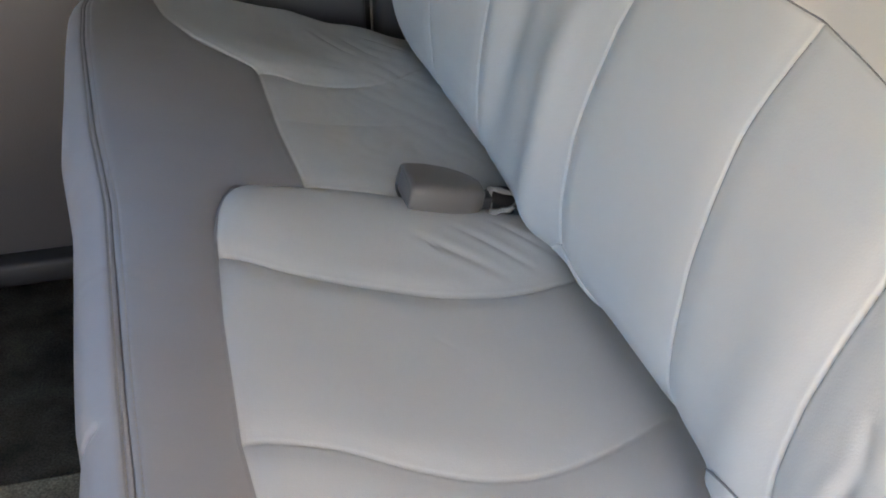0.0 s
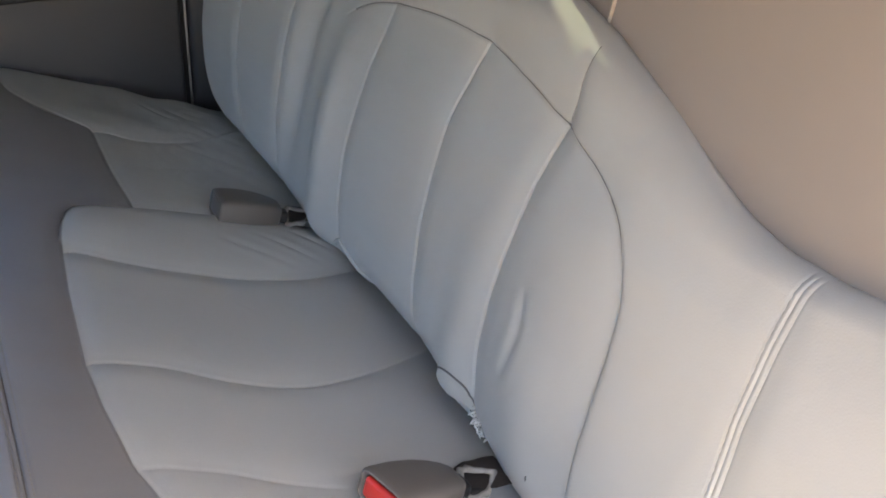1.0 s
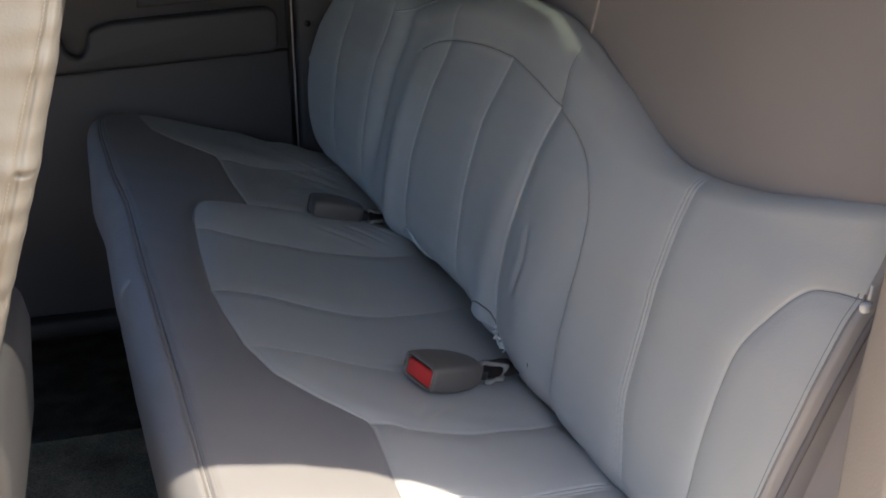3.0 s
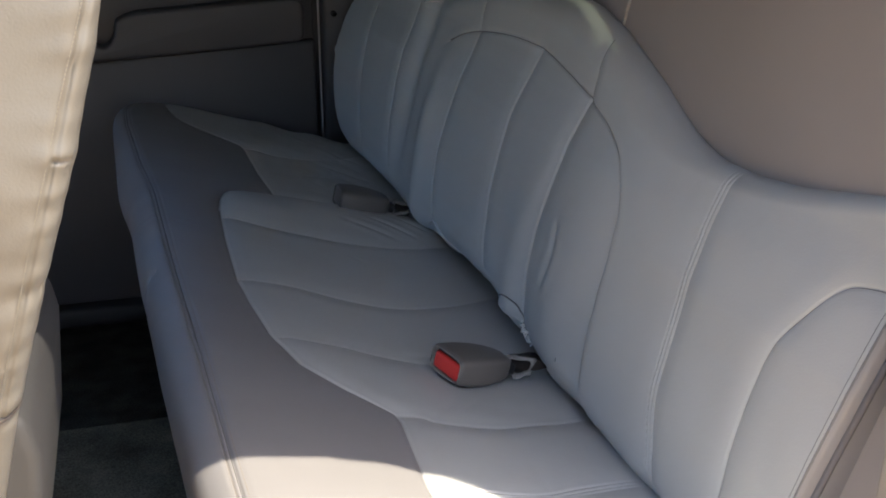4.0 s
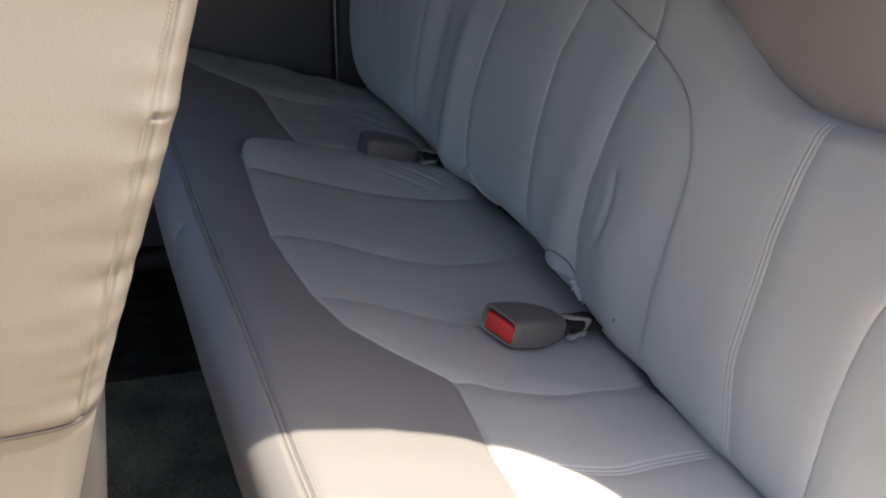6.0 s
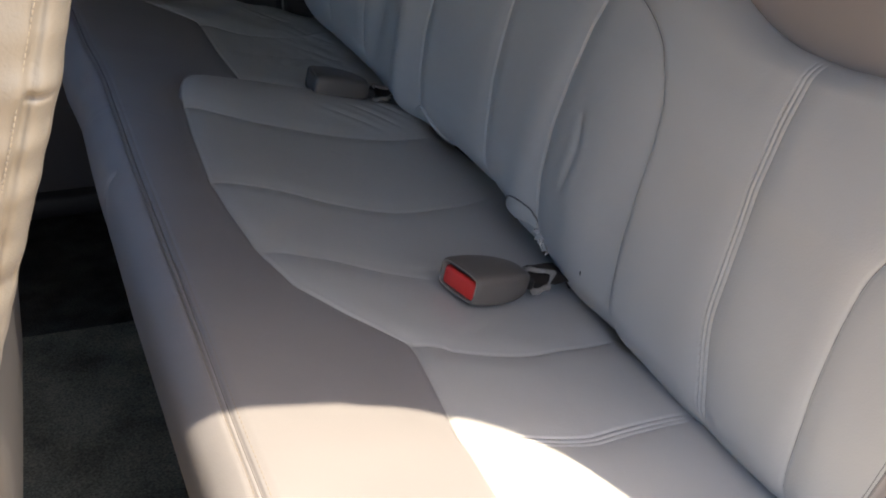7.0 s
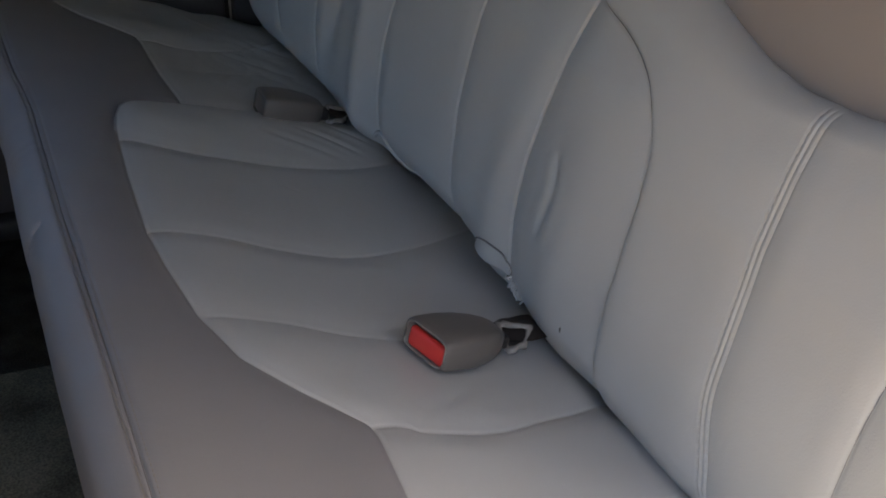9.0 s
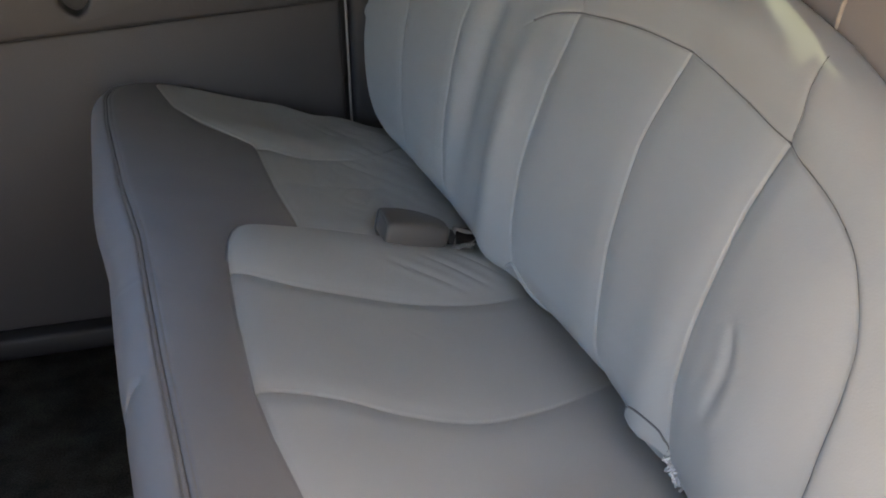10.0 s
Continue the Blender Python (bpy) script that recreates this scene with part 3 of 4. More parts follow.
ARCH = curve([(0.299, 0.337), (0.315, 0.452), (0.334, 0.516), (0.324, 0.577), (0.296, 0.622), (0.243, 0.651), (0.173, 0.667), (0.064, 0.678), (-0.032, 0.678), (-0.119, 0.666), (-0.185, 0.651), (-0.249, 0.633), (-0.293, 0.611), (-0.318, 0.575), (-0.324, 0.539), (-0.323, 0.487), (-0.320, 0.440), (-0.321, 0.392), (-0.331, 0.365), (-0.335, 0.335)], 140)
BSEAMS = [  # line, depth of the sewn valley and its soft width
    (ARCH, 0.4, 0.014),
    (curve([(0.177, 0.666), (0.182, 0.611), (0.189, 0.559), (0.193, 0.500), (0.188, 0.446), (0.177, 0.412), (0.164, 0.369)], 50), 0.9, 0.018),
    (curve([(-0.033, 0.677), (-0.019, 0.630), (-0.015, 0.587), (-0.015, 0.542), (-0.016, 0.505), (-0.022, 0.457), (-0.029, 0.416), (-0.041, 0.362)], 50), 0.8, 0.018),
    (curve([(-0.186, 0.650), (-0.179, 0.612), (-0.172, 0.569), (-0.165, 0.523), (-0.161, 0.483), (-0.161, 0.438), (-0.169, 0.387), (-0.176, 0.353)], 50), 1.2, 0.02),
    (curve([(0.147, 0.739), (0.165, 0.701), (0.170, 0.670)], 20), 0.45, 0.006),
    (curve([(-0.171, 0.730), (-0.182, 0.716), (-0.189, 0.705), (-0.193, 0.692), (-0.194, 0.675), (-0.188, 0.650)], 40), 0.3, 0.006),
    (curve([(-0.453, 0.648), (-0.452, 0.617), (-0.452, 0.586), (-0.452, 0.537), (-0.453, 0.485), (-0.456, 0.434), (-0.471, 0.388), (-0.480, 0.347)], 50), 0.7, 0.009),
    (curve([(-0.577, 0.348), (-0.576, 0.417), (-0.575, 0.457), (-0.576, 0.497), (-0.582, 0.538), (-0.598, 0.568), (-0.625, 0.601), (-0.650, 0.613), (-0.705, 0.621)], 60), 0.4, 0.012),
    (curve([(0.684, 0.727), (0.682, 0.670), (0.675, 0.602), (0.658, 0.526), (0.628, 0.472), (0.591, 0.419), (0.559, 0.354)], 50), 0.8, 0.016),
    (curve([(0.439, 0.705), (0.447, 0.678), (0.455, 0.615), (0.449, 0.546), (0.439, 0.484), (0.423, 0.433), (0.399, 0.356)], 50), 0.8, 0.016),
]
BCREASES = [(((-0.210, 0.531), (-0.225, 0.499)), 0.0016, 0.006), (((-0.225, 0.505), (-0.209, 0.450)), 0.0019, 0.006)]


def top_round(y):
    """How widely the upper edge is rounded: plump on the humps, thin at the near end."""
    return np.interp(y, (-0.42, -0.28), (0.013, 0.030))


def low_round(y):
    """How widely the foot of the backrest is rounded."""
    return np.interp(y, (-0.50, -0.30), (0.044, 0.050))


def back_relief(y, z):
    """How far the backrest's upholstery stands in front of its plane."""
    h = 0.007 * np.ones_like(y)
    for line, deep, soft in BSEAMS:
        d, s = off_line(y, z, line)
        fade = np.ones_like(y)
        if line is ARCH:
            fade = np.clip((s - 0.22) / 0.1, 0, 1) * (0.55 + 0.45 * np.clip((s - 0.6) / 0.1, 0, 1))
            inner = off_side(y, z, line)
            lip = (0.0032 + 0.0022 * np.clip((s - 0.6) / 0.1, 0, 1)) * np.where(inner > 0, np.exp(-np.maximum(inner, 0) / 0.03), np.exp(np.minimum(inner, 0) / 0.0028)) + 0.0016 * np.exp(-((d / 0.0011) ** 2))
            h -= np.clip((s - 0.22) / 0.1, 0, 1) * lip
            continue
        if line is BSEAMS[6][0]:
            h += 0.0007 * np.exp(-((d / 0.0056) ** 4)) - 0.0014 * np.exp(-((d / 0.0009) ** 2)) - 0.0012 * np.exp(-(((d - 0.0054) / 0.0011) ** 2)) - 0.0022 * np.exp(-((d / 0.016) ** 2))
            continue
        if line is BSEAMS[7][0]:
            inner = off_side(y, z, line)
            h -= 0.0018 * np.where(inner > 0, np.exp(-np.maximum(inner, 0) / 0.03), np.exp(np.minimum(inner, 0) / 0.009))
        h -= deep * fade * (0.0024 * np.exp(-((d / 0.0015) ** 2)) + 0.0028 * np.exp(-((d / (0.85 * soft)) ** 2)))
    # the valley between the two tall humps, the roll beside it
    h -= 0.010 * np.exp(-(((y - 0.375) / 0.03) ** 2)) * np.clip((z - 0.40) / 0.1, 0, 1)
    h += 0.009 * np.exp(-(((y - 0.255) / 0.03) ** 2)) * np.clip((0.66 - z) / 0.1, 0, 1)
    h += 0.005 * np.exp(-(((y + 0.12) / 0.025) ** 2)) * np.clip((0.6 - z) / 0.2, 0, 1)
    h += 0.006 * np.exp(-(((y + 0.245) / 0.04) ** 2) - ((z - 0.44) / 0.10) ** 2)
    for (p, q), depth, width in BCREASES:
        d, s = off_line(y, z, np.array([p, q]))
        h -= depth * np.sin(np.clip(s, 0.02, 0.98) * math.pi) * (np.exp(-((d / width) ** 2)) - 0.6 * np.exp(-(((d - 2.0 * width) / (1.4 * width)) ** 2)))
    h += 0.0012 * noise2(y, z, 0.07, 9.0) + 0.0018 * noise2(y, z, 0.2, 5.0)
    return h


by = np.r_[np.linspace(-0.692, -0.480, 118), np.linspace(-0.4794, -0.438, 66), np.linspace(-0.4365, 0.36, 560), np.linspace(0.362, 0.78, 230), np.linspace(0.782, 0.886, 60)]
bs = np.linspace(0, 1, 270)
BY = np.repeat(by[:, None], len(bs), 1)
zt, zl = top_z(by), low_z(by)
BZ = zl[:, None] + (zt - zl)[:, None] * bs[None]
slope = np.hypot(1, np.gradient(zt, by))
low_slope = np.hypot(1, np.gradient(zl, by))
d_top = (zt[:, None] - BZ) / slope[:, None]
d_low = (BZ - zl[:, None]) / low_slope[:, None]
d_near = BY + 0.692


def rolled(d, r):
    f = np.clip((r - d) / r, 0, 1)
    return r * (1 - np.sqrt(np.maximum(1 - f * f, 0.0)))


BX = back_plane(BY, BZ) - back_relief(BY, BZ) + rolled(d_top, top_round(BY)) + rolled(d_low, low_round(BY)) + rolled(d_near, 0.010)
BY = BY + np.interp(BZ, (0.34, 0.38, 0.46, 0.55, 0.607, 0.65), (0.056, 0.050, 0.030, 0.013, 0.006, 0.0)) * np.clip((-0.60 - BY) / 0.092, 0, 1)
B = np.stack([BX, BY, BZ], -1)
depth_cols = [B[:, -1] + np.array((d, 0, -f)) for d, f in ((0.004, 0.0012), (0.012, 0.006), (0.022, 0.016), (0.034, 0.034), (0.042, 0.06), (0.046, 0.10))]
low_cols = [B[:, 0] + np.array((d, 0, 0.0)) for d in (0.05, 0.02)]
B = np.concatenate([np.stack(low_cols, 1), B, np.stack(depth_cols, 1)], 1)
near_rows = [B[0] + np.array((d, f, 0)) for d, f in ((0.09, 0.012), (0.06, 0.003), (0.035, -0.002), (0.016, -0.003), (0.006, -0.002))]
B = np.concatenate([np.array(near_rows), B], 0)
BN = grid_normals(B)
if BN[400, 130, 0] > 0:
    BN = -BN
backrest = thing("rear_bench_upper", "pale grey leather rear bench backrest with stitched panels", "bench seat")
cy, cz = (B[:-1, :-1, 1] + B[1:, 1:, 1]) / 2, (B[:-1, :-1, 2] + B[1:, 1:, 2]) / 2
arch_top = np.interp(cy, ARCH[::-1, 0][np.argsort(ARCH[::-1, 0])], ARCH[::-1, 1][np.argsort(ARCH[::-1, 0])])


def beyond(k, yy, zz):
    """Whether a point lies on the near side of an upright seam."""
    line = BSEAMS[k][0]
    o = np.argsort(line[:, 1])
    return yy < np.interp(zz, line[o, 1], line[o, 0])


in_arch = (cz < arch_top) & (cy > -0.324) & (cy < 0.332)
masks = {"near_panel": beyond(7, cy, cz) & (cz < 0.625), "centre_panel_a": in_arch & ~beyond(1, cy, cz), "centre_panel_b": in_arch & beyond(1, cy, cz) & ~beyond(2, cy, cz), "centre_panel_c": in_arch & beyond(2, cy, cz) & ~beyond(3, cy, cz), "centre_panel_d": in_arch & beyond(3, cy, cz)}
rest = np.ones_like(in_arch)
rest[:9] = False
end_cells = np.zeros_like(rest)
end_cells[:9] = True
patch(B, BN, end_cells, "end_panel", TAUPE, backrest, "taupe leather end panel")
masks = {k: m & ~end_cells for k, m in masks.items()}
for key, m in masks.items():
    rest &= ~m
    patch(B, BN, m, "back_panel", PALE, backrest, "pale grey leather panel")
patch(B, BN, rest & (cy > 0.36), "far_back", PALE, backrest, "pale grey leather side back")
surround = patch(B, BN, rest & (cy <= 0.36), "back_surround", PALE, backrest, "pale grey leather surround")


def on_back(line):
    y, z = line[:, 0], line[:, 1]
    x = back_plane(y, z) - back_relief(y, z) + rolled((top_z(y) - z) * 0.95, top_round(y)) + rolled(z - low_z(y), low_round(y))
    return np.stack([x - 0.0003, y, z], -1)


toward = lambda n: np.tile((-1.0, 0, 0.16), (n, 1))
dbl = curve([(-0.452, 0.640), (-0.452, 0.617), (-0.452, 0.586), (-0.452, 0.537), (-0.453, 0.485), (-0.456, 0.434), (-0.471, 0.388), (-0.475, 0.369)], 120)
for o in (-0.0050, 0.0050):
    stitch_mesh("stitching", [(on_back(dbl + np.array((o, 0))) - np.array((0.0006, 0, 0)), toward(120))], surround, "pale thread stitching", PALE, 1.0)
# dark cords in the sewn valleys stand in for the shade there
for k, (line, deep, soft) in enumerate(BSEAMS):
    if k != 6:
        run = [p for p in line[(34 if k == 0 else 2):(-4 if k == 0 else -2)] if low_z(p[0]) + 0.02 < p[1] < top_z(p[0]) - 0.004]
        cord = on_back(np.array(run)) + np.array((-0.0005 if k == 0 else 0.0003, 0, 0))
        # the arch's dark cord is thicker down its near side
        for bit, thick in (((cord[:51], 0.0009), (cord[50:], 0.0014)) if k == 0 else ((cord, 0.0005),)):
            part("seam", tube([tuple(p) for p in bit], thick, 6), SEAM, backrest, "dark cord laid along the seam")
part("frame", prism([(0.47, 0.22), (0.52, 0.22), (0.535, 0.60), (0.515, 0.60)], "y", -0.65, 0.80, 0.004), BLACK, backrest, "black steel frame")
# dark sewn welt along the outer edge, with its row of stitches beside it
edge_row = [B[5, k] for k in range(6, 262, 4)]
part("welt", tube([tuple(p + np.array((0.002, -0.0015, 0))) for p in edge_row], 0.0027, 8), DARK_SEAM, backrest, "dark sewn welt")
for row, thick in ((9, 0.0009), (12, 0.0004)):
    part("seam", tube([tuple(B[row, k] + np.array((0.0001, 0, 0))) for k in range(6, 226, 4)], thick, 6), SEAM, backrest, "dark cord laid along the seam")


# ---- seat belt buckles ----
def buckle(at, turn, red):
    """A buckle lying on the cushion: local x runs from its mouth to the strap."""
    b = thing("seat_belt_buckle", "taupe plastic seat belt buckle with red button on the cushion" if red else "taupe plastic seat belt buckle lying on the cushion", "seat belt buckle", "rear seat buckles")
    # body: rings of a soft rectangle, waisted towards the strap
    secs = [(0.000, 0.0242, 0.0125), (0.0015, 0.0260, 0.0140), (0.006, 0.0268, 0.0150), (0.025, 0.0270, 0.0164), (0.045, 0.0254, 0.0162), (0.060, 0.0222, 0.0150), (0.072, 0.0182, 0.0132), (0.080, 0.0140, 0.0110), (0.0830, 0.0105, 0.0085)]
    bm = bmesh.new()
    rings = []
    for x, hw, hh in secs:
        ring = []
        for k in range(32):
            a = 2 * math.pi * k / 32
            c, s = math.cos(a), math.sin(a)
            e = 0.40
            ring.append(bm.verts.new((x, hw * math.copysign(abs(c) ** e, c), 0.017 + hh * math.copysign(abs(s) ** e, s))))
        rings.append(ring)
    for a, c in zip(rings, rings[1:]):
        for k in range(32):
            bm.faces.new((a[k], a[(k + 1) % 32], c[(k + 1) % 32], c[k]))
    bm.faces.new(rings[-1])
    # mouth: a rim stepping inwards
    mouth = []
    for x, f in ((0.0015, 0.93), (0.008, 0.90)):
        ring = []
        for v in rings[0]:
            ring.append(bm.verts.new((x, v.co.y * f, 0.017 + (v.co.z - 0.017) * f)))
        mouth.append(ring)
    for a, c in ((mouth[0], rings[0]), (mouth[1], mouth[0])):
        for k in range(32):
            bm.faces.new((a[k], a[(k + 1) % 32], c[(k + 1) % 32], c[k]))
    bm.faces.new(mouth[1])
    bmesh.ops.recalc_face_normals(bm, faces=bm.faces[:])
    skew = 0.16 if red else 0.06

    def slanted(mesh):
        """The mouth's end is cut aslant, the far corner ahead of the near one."""
        for v in mesh.verts:
            v.co.x -= skew * v.co.y * max(0.0, 1 - v.co.x / 0.075)
        return mesh

    body = part("body", slanted(bm), BUCKLE, b)
    if not red:
        part("end_plate", slanted(box(0.0008, 0.009, -0.0215, 0.0215, 0.0055, 0.0285, 0.004, 3)), BUCKLE, body)
    else:
        part("release_button", slanted(box(0.0014, 0.012, -0.0222, 0.0218, 0.0054, 0.0240, 0.004, 4)), RED, body, "red release button")
        part("latch_slot", slanted(box(0.0040, 0.011, -0.0200, 0.0200, 0.0244, 0.0280, 0.0012)), BLACK, body, "dark latch slot")
        loop = [(0.0006, 0.0240 * math.copysign(abs(math.cos(a)) ** 0.40, math.cos(a)), 0.017 + 0.0123 * math.copysign(abs(math.sin(a)) ** 0.40, math.sin(a))) for a in np.linspace(0, 2 * math.pi, 48, endpoint=False) + 0.03]
        part("rim", slanted(tube(loop, 0.0008, 6, True)), WORN, body, "pale worn rim")
    part("collar", box(0.079, 0.093, -0.010, 0.010, 0.009, 0.021, 0.003), BLACK, b, "black collar")
    # pale ragged tab folded round the anchor's hole, narrowing towards the backrest
    bm = bmesh.new()
    angles = np.linspace(0, 2 * math.pi, 36, endpoint=False)
    rim = []
    for grow, up in ((0.66, -0.0008), (0.70, 0.0010), (0.86, 0.0016), (1.0, 0.0002), (1.0, -0.0014), (0.68, -0.0014)):
        ring = []
        for a in angles:
            ragged = grow * (1 + (0.09 * math.sin(5 * a + 1.0) + 0.06 * math.sin(9 * a)) * max(0.0, grow - 0.55) * 2)
            px = 0.0185 * ragged * (math.cos(a) + 0.12 * math.cos(2 * a))
            py = 0.0150 * ragged * math.sin(a) * (1.0 - 0.38 * math.cos(a))
            ring.append(bm.verts.new((0.1065 + px, py, 0.0165 + up + 0.42 * py + 0.18 * px + 0.0016 * math.sin(3 * a + 0.5))))
        rim.append(ring)
    for a, c in zip(rim, rim[1:] + rim[:1]):
        for k in range(36):
            bm.faces.new((a[k], a[(k + 1) % 36], c[(k + 1) % 36], c[k]))
    bmesh.ops.recalc_face_normals(bm, faces=bm.faces[:])
    part("anchor_tab", bm, TAB, b, "pale frayed anchor tab")
    part("hole_lining", box(0.094, 0.119, -0.0100, 0.0100, 0.0075, 0.0125, 0.003), BLACK, b, "black hole of the anchor")
    # black webbing folded down behind it
    bm = bmesh.new()
    rows = []
    for x, z, hw in ((0.086, 0.013, 0.010), (0.096, 0.0135, 0.013), (0.108, 0.0135, 0.0155), (0.120, 0.0165, 0.0185), (0.131, 0.021, 0.020), (0.142, 0.021, 0.020), (0.152, 0.014, 0.019), (0.165, 0.0, 0.018)):
        rows.append([bm.verts.new((x + 0.002 * math.sin(k * 1.3), hw * (k / 3 - 1) + 0.004 + 0.007 * max(0.0, 1 - abs(x - 0.105) / 0.03), z + 0.004 * max(0.0, 1 - abs(x - 0.108) / 0.025) * (k / 6) + 0.0012 * math.sin(k * 2.0 + x * 90))) for k in range(7)])
    for a, c in zip(rows, rows[1:]):
        for k in range(6):
            bm.faces.new((a[k], a[k + 1], c[k + 1], c[k]))
    bmesh.ops.solidify(bm, geom=bm.faces[:], thickness=0.0018)
    bmesh.ops.recalc_face_normals(bm, faces=bm.faces[:])
    part("strap", bm, STRAP, b, "dark brown webbing strap")
    b.matrix_world = at @ turn @ Matrix.Diagonal((0.88, 1, 1, 1) if red else (0.94, 1.08, 1.10, 1))
    return b


def seated(x, y, heading, lift=0.0):
    """A pose on the cushion, tipped as it is; heading: degrees from straight back."""
    z = float(seat_plane(x, y)) + lift
    return Matrix.Translation((x, y, z)) @ pose(0, 0, 0, 0, math.degrees(math.atan(0.245)), 0) , pose(0, 0, 0, 0, 0, heading)


buckle(*seated(0.255, 0.312, -3, 0.002), False)
buckle(*seated(0.261, -0.263, 12, 0.003), True)

# torn lining showing at the foot of the backrest
def front_of(y, z, off=0.0):
    return on_back(np.array([(y, z)]))[0] - np.array((off, 0, 0))


bm = bmesh.new()
cols = []
for k, (y, z, wide) in enumerate([(-0.104, 0.3977, 0.002), (-0.111, 0.3998, 0.007), (-0.121, 0.4015, 0.0098), (-0.134, 0.4016, 0.0108), (-0.147, 0.4013, 0.0102), (-0.159, 0.4004, 0.0078), (-0.170, 0.3975, 0.002)]):
    col = []
    for f, out in ((1.0, 0.0), (0.55, 0.0010 + 0.0006 * math.sin(k * 2.1)), (0.0, 0.0014), (-0.4, 0.0018 + 0.0010 * math.sin(k * 3.0)), (-0.75, 0.0022)):
        p = front_of(y, z, out * (1.0 + 0.35 * math.sin(k * 2.6 + 1.0)) + 0.0008)
        col.append(bm.verts.new((p[0], p[1] + 0.002 * math.sin(k * 1.7 + f), p[2] + f * wide)))
    cols.append(col)
for a, c in zip(cols, cols[1:]):
    for k in range(4):
        bm.faces.new((a[k], a[k + 1], c[k + 1], c[k]))
bmesh.ops.subdivide_edges(bm, edges=bm.edges[:], cuts=2, use_grid_fill=True, smooth=0.7)
bmesh.ops.solidify(bm, geom=bm.faces[:], thickness=0.0012)
bmesh.ops.recalc_face_normals(bm, faces=bm.faces[:])
flap = part("torn_flap", bm, PALE, backrest, "loose torn flap of pale leather")
hems = [front_of(y, z + 0.0002, 0.0012) for y, z in curve([(-0.104, 0.402), (-0.114, 0.4085), (-0.128, 0.412), (-0.144, 0.4115), (-0.158, 0.4085), (-0.170, 0.399)], 24)]
part("seam", tube(hems, 0.0009, 6), SEAM, flap, "dark edge of the tear")
bm = bmesh.new()
random.seed(4)
for k in range(26):
    y = -0.178 + random.uniform(-0.011, 0.012)
    p = Vector(front_of(y, 0.3847 + 0.35 * (y + 0.178) + random.uniform(-0.006, 0.006), random.uniform(0.0, 0.0045)))
    turn = Euler((random.uniform(0, 3), random.uniform(0, 3), random.uniform(0, 3))).to_matrix().to_4x4()
    bmesh.ops.create_icosphere(bm, subdivisions=1, radius=random.uniform(0.0014, 0.0032), matrix=Matrix.Translation(p) @ turn @ Matrix.Diagonal((0.5, 2.2, 0.7, 1)))
part("torn_lining", bm, FOAM, backrest, "white frayed lining")
p = front_of(-0.274, 0.397)
part("nick", box(p[0] - 0.0006, p[0] + 0.001, p[1] - 0.0004, p[1] + 0.0004, p[2] - 0.0022, p[2] + 0.0022, 0.0002), BUCKLE, surround, "small dark nick")
fold = [front_of(y, z, 0.001) for y, z in curve([(0.421, 0.676), (0.379, 0.683), (0.330, 0.695), (0.284, 0.706), (0.256, 0.713)], 24)]
part("fold", tube(fold, 0.0018, 8), PALE, backrest, "loose folded edge")
# folded hem beside the far buckle
hem = [front_of(y, z, -0.0006) for y, z in curve([(0.195, 0.397), (0.178, 0.407), (0.158, 0.407), (0.139, 0.398), (0.121, 0.384), (0.111, 0.372)], 30)]
part("hem", tube(hem, 0.0030, 8), PALE, backrest, "loose folded hem")

# ---- trim pieces by the near end of the backrest ----
guide = thing("belt_guide", "beige plastic belt guide on the rear corner trim", "belt guide")
part("shell", prism([(0.449, 0.710), (0.452, 0.717), (0.460, 0.722), (0.480, 0.724), (0.488, 0.716), (0.482, 0.704), (0.468, 0.698), (0.455, 0.700)], "y", -0.728, -0.704, 0.004, 3), RIM, guide)
part("slot", box(0.458, 0.474, -0.7295, -0.725, 0.706, 0.711, 0.001), BLACK, guide, "dark belt slot")
part("belt", box(0.462, 0.466, -0.728, -0.702, 0.42, 0.703, 0.001), WEB, guide, "black belt webbing")
clip = thing("trim_clip", "small white plastic clip at the backrest's outer edge", "clip")
part("head", box(0.450, 0.457, -0.700, -0.694, 0.617, 0.624, 0.002), FOAM, clip)
part("shank", tube([(0.4555, -0.697, 0.626), (0.457, -0.697, 0.636)], 0.0011, 8), FOAM, clip)


# ---- front seat beside the open door ----
REAR_EDGE = [(0.30, -0.175), (0.60, -0.090), (0.66, -0.0745), (0.69, -0.066), (0.72, -0.057), (0.75, -0.048), (0.78, -0.0385), (0.80, -0.033), (0.82, -0.027), (0.84, -0.022), (0.85, -0.0205), (0.862, -0.0202), (0.88, -0.026), (0.90, -0.038), (0.93, -0.062), (0.965, -0.10)]
rear_edge = smooth_table(REAR_EDGE)
seam_in = smooth_table([(0.30, 0.009), (0.78, 0.0085), (0.82, 0.0075), (0.84, 0.0055), (0.86, 0.003), (0.88, 0.001), (0.97, 0.001)])
NEAR_FACE, NOTCH = -0.800, 0.782
face_in = smooth_table([(0.30, 0.06), (0.55, 0.052), (0.63, 0.036), (0.70, 0.016), (0.77, 0.0), (0.96, 0.0)])


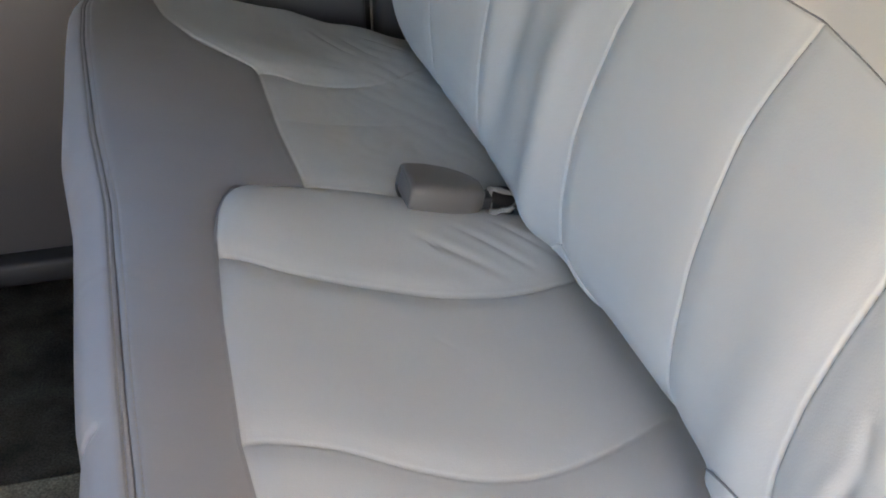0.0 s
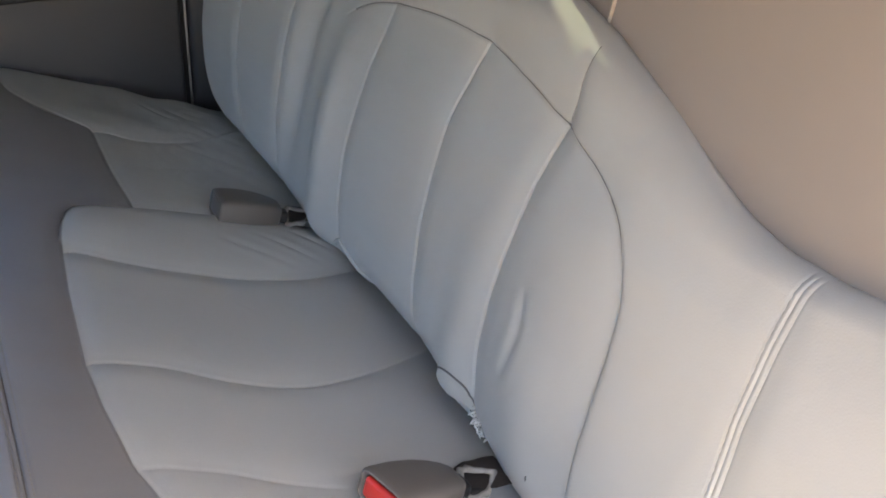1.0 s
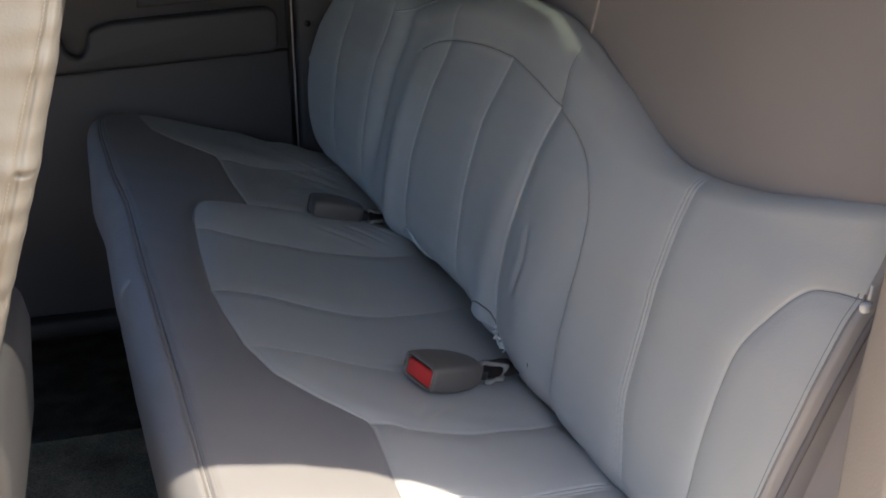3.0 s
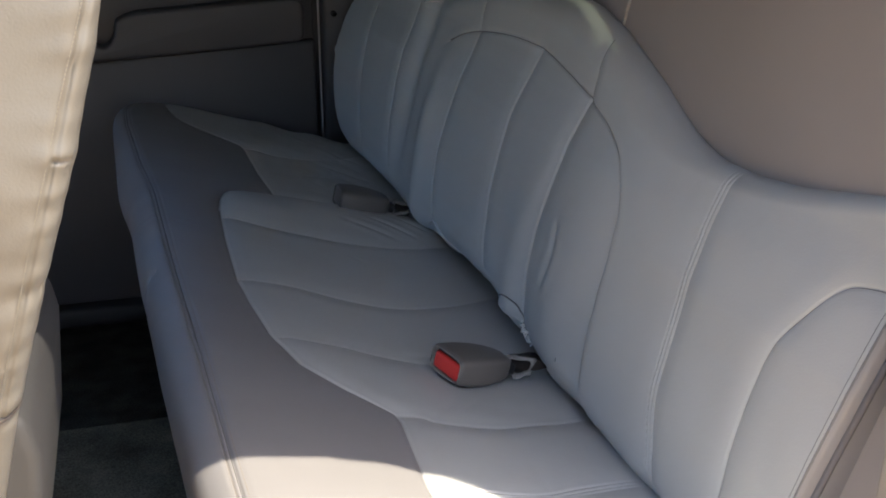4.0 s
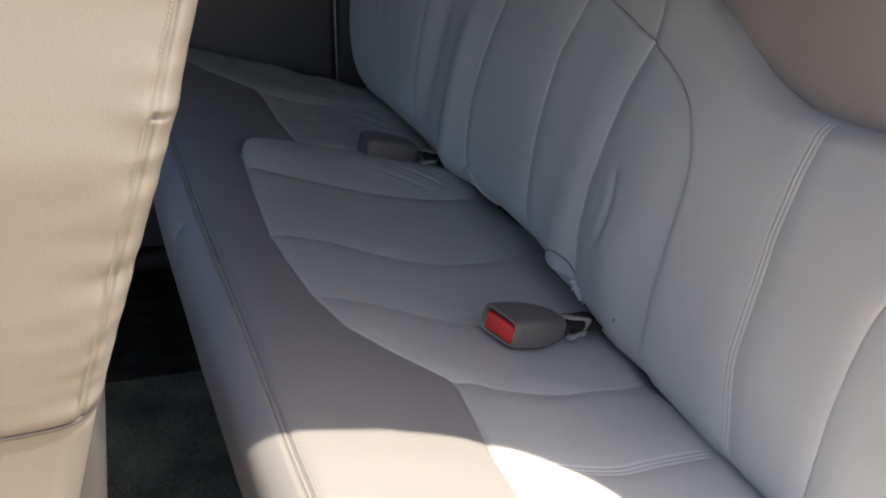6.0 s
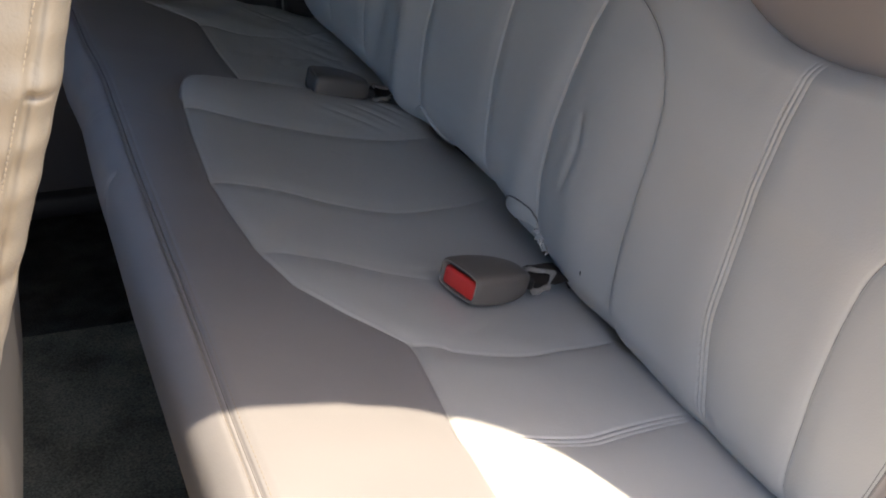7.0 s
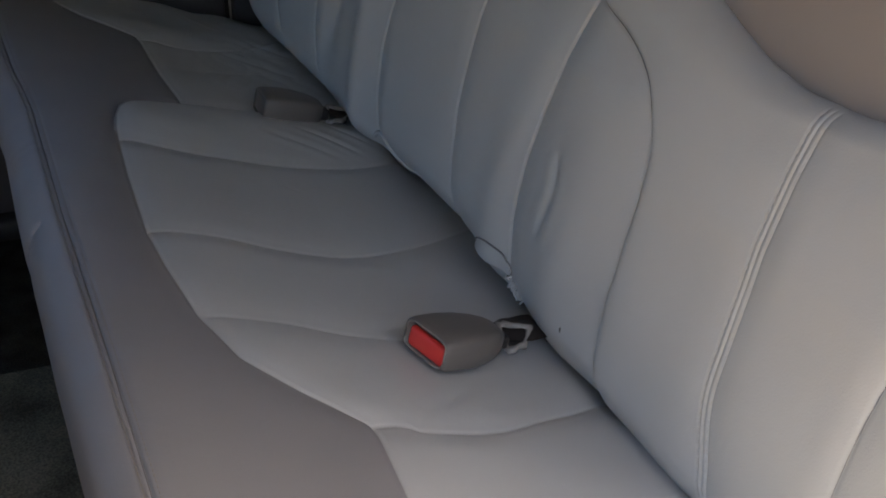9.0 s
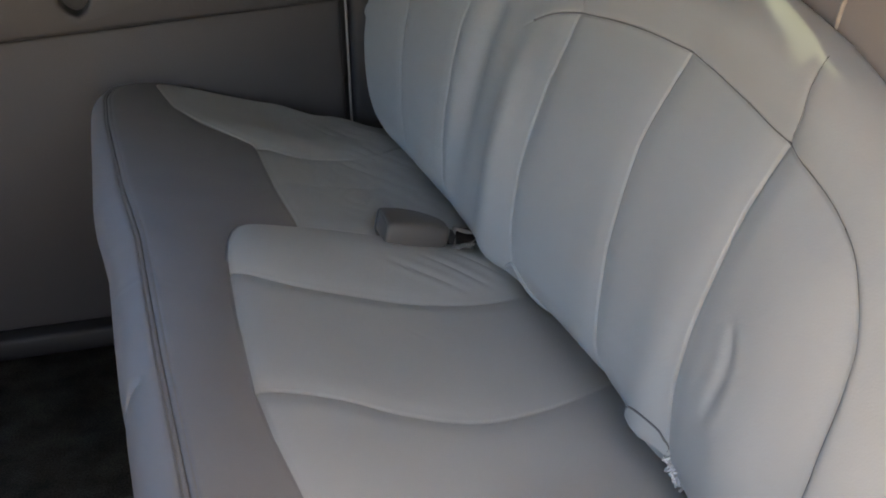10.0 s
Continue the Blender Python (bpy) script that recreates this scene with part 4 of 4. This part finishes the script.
def seat_section(z, inset, hem):
    """The seat back's outline at a height, close-set at the sewn corner by the door."""
    xr = float(rear_edge(z)) - inset
    ds = float(seam_in(z))
    shrink = 0.05 * max(0.0, (z - 0.88) / 0.085) ** 2
    y0, y1 = NEAR_FACE + inset + shrink + face_in(z), -0.37 - shrink
    r = 0.014
    pts = []
    for d in np.r_[np.linspace(0.125, 0.06, 9), np.linspace(0.057, 0.028, 14), np.linspace(0.0265, r, 12)]:
        pts.append((d, 0.0))
    for a in np.linspace(0.06, 1.0, 20):
        pts.append((r - r * math.sin(a * math.pi / 2), r - r * math.cos(a * math.pi / 2)))
    out = []
    for d, e in pts:
        dent = 0.0
        if not inset:
            dent = 0.0022 * math.exp(-(((d - ds) / 0.0014) ** 2))
            ahead = d - ds
            pucker = noise.noise(Vector((d * 22, 0.0, z * 95))) * (math.exp(-ahead / 0.011) if ahead > 0 else 0.75)
            dent += 0.0036 * pucker + 0.0009 * noise.noise(Vector((d * 14, 3.0, z * 16)))
            if d < ds + 0.001:
                dent += 0.0018 * min(1.0, d / 0.004) * math.exp(-(((z - NOTCH - 0.1 * d) / 0.0012) ** 2)) - 0.0006 * math.exp(-(((z - NOTCH - 0.010) / 0.007) ** 2))
            dent += 0.0025 * math.exp(-((z - hem) / 0.0018))
        out.append((xr - d - dent * (0.3 if e > 0.002 else 0.0), y0 + e + dent * (1.0 if e < 0.008 else 0.2)))
    for y in np.linspace(y0 + 0.03, y1 - 0.03, 16):
        wob = 0.0015 * noise.noise(Vector((y * 14, 7.0, z * 14)))
        out.append((xr - 0.004 * math.sin((y - y0) / (y1 - y0) * math.pi) + wob, y))
    for a in np.linspace(0, 1, 8):
        out.append((xr - 0.03 + 0.03 * math.cos(a * math.pi / 2), y1 - 0.03 + 0.03 * math.sin(a * math.pi / 2)))
    for a in np.linspace(0, 1, 8):
        out.append((xr - 0.125 - 0.03 * math.sin(a * math.pi / 2), y1 - 0.03 + 0.03 * math.cos(a * math.pi / 2)))
    for a in np.linspace(0, 0.98, 8):
        out.append((xr - 0.125 - 0.03 * math.cos(a * math.pi / 2), y0 + 0.03 - 0.03 * math.sin(a * math.pi / 2)))
    return out


def seat_shell(heights, inset=0.0, hem=0.0):
    """A closed shell through the outlines; the hem rises towards the rear edge."""
    bm = bmesh.new()
    rings = []
    for i, z in enumerate(heights):
        ring = []
        for x, y in seat_section(z, inset, hem):
            ahead = float(rear_edge(z)) - x
            lift = 0.007 * math.exp(-ahead / 0.012) * max(0.0, 1 - abs(z - hem) / 0.12) if hem else 0.0
            ring.append(bm.verts.new((x, y, z + lift)))
        rings.append(ring)
    n = len(rings[0])
    for a, c in zip(rings, rings[1:]):
        for k in range(n):
            bm.faces.new((a[k], a[(k + 1) % n], c[(k + 1) % n], c[k]))
    bm.faces.new(rings[0]), bm.faces.new(rings[-1])
    bmesh.ops.recalc_face_normals(bm, faces=bm.faces[:])
    return bm


seat = thing("front_seat", "cream leather front seat with stitched edges beside the open door", "car seat")
HEM = 0.6525
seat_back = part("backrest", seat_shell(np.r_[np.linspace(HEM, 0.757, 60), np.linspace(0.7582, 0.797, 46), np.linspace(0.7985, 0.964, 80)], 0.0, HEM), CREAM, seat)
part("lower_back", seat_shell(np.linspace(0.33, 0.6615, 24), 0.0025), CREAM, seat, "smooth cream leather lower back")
hem_line = []
for x, y in seat_section(HEM, 0.0012, HEM)[:60]:
    hem_line.append((x, y, HEM + 0.007 * math.exp(-(float(rear_edge(HEM)) - x) / 0.012)))
part("seam", tube(hem_line, 0.0011, 6), STRAP, seat_back, "dark cord laid along the seam")
zs = np.linspace(HEM + 0.012, 0.862, 190)
line = np.stack([np.array([rear_edge(z) - seam_in(z) - 0.0022 for z in zs]), np.array([NEAR_FACE + 0.0004 + face_in(z) for z in zs]), zs], -1)
stitch_mesh("stitching", [(line, np.tile((0.0, -1.0, 0), (190, 1)))], seat_back, "cream thread stitching", CREAM_THREAD, 0.27)
part("back_shell", prism([(-0.15, 0.36), (-0.12, 0.38), (-0.090, 0.50), (-0.0835, 0.575), (-0.088, 0.60), (-0.10, 0.607), (-0.14, 0.60)], "y", -0.66, -0.42, 0.008, 3), SHELL, seat, "grey plastic lower back shell")
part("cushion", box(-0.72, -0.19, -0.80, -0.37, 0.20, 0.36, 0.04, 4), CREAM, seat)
part("mount", box(-0.66, -0.22, -0.76, -0.42, 0.017, 0.20, 0.01), BLACK, seat, "black seat mount")
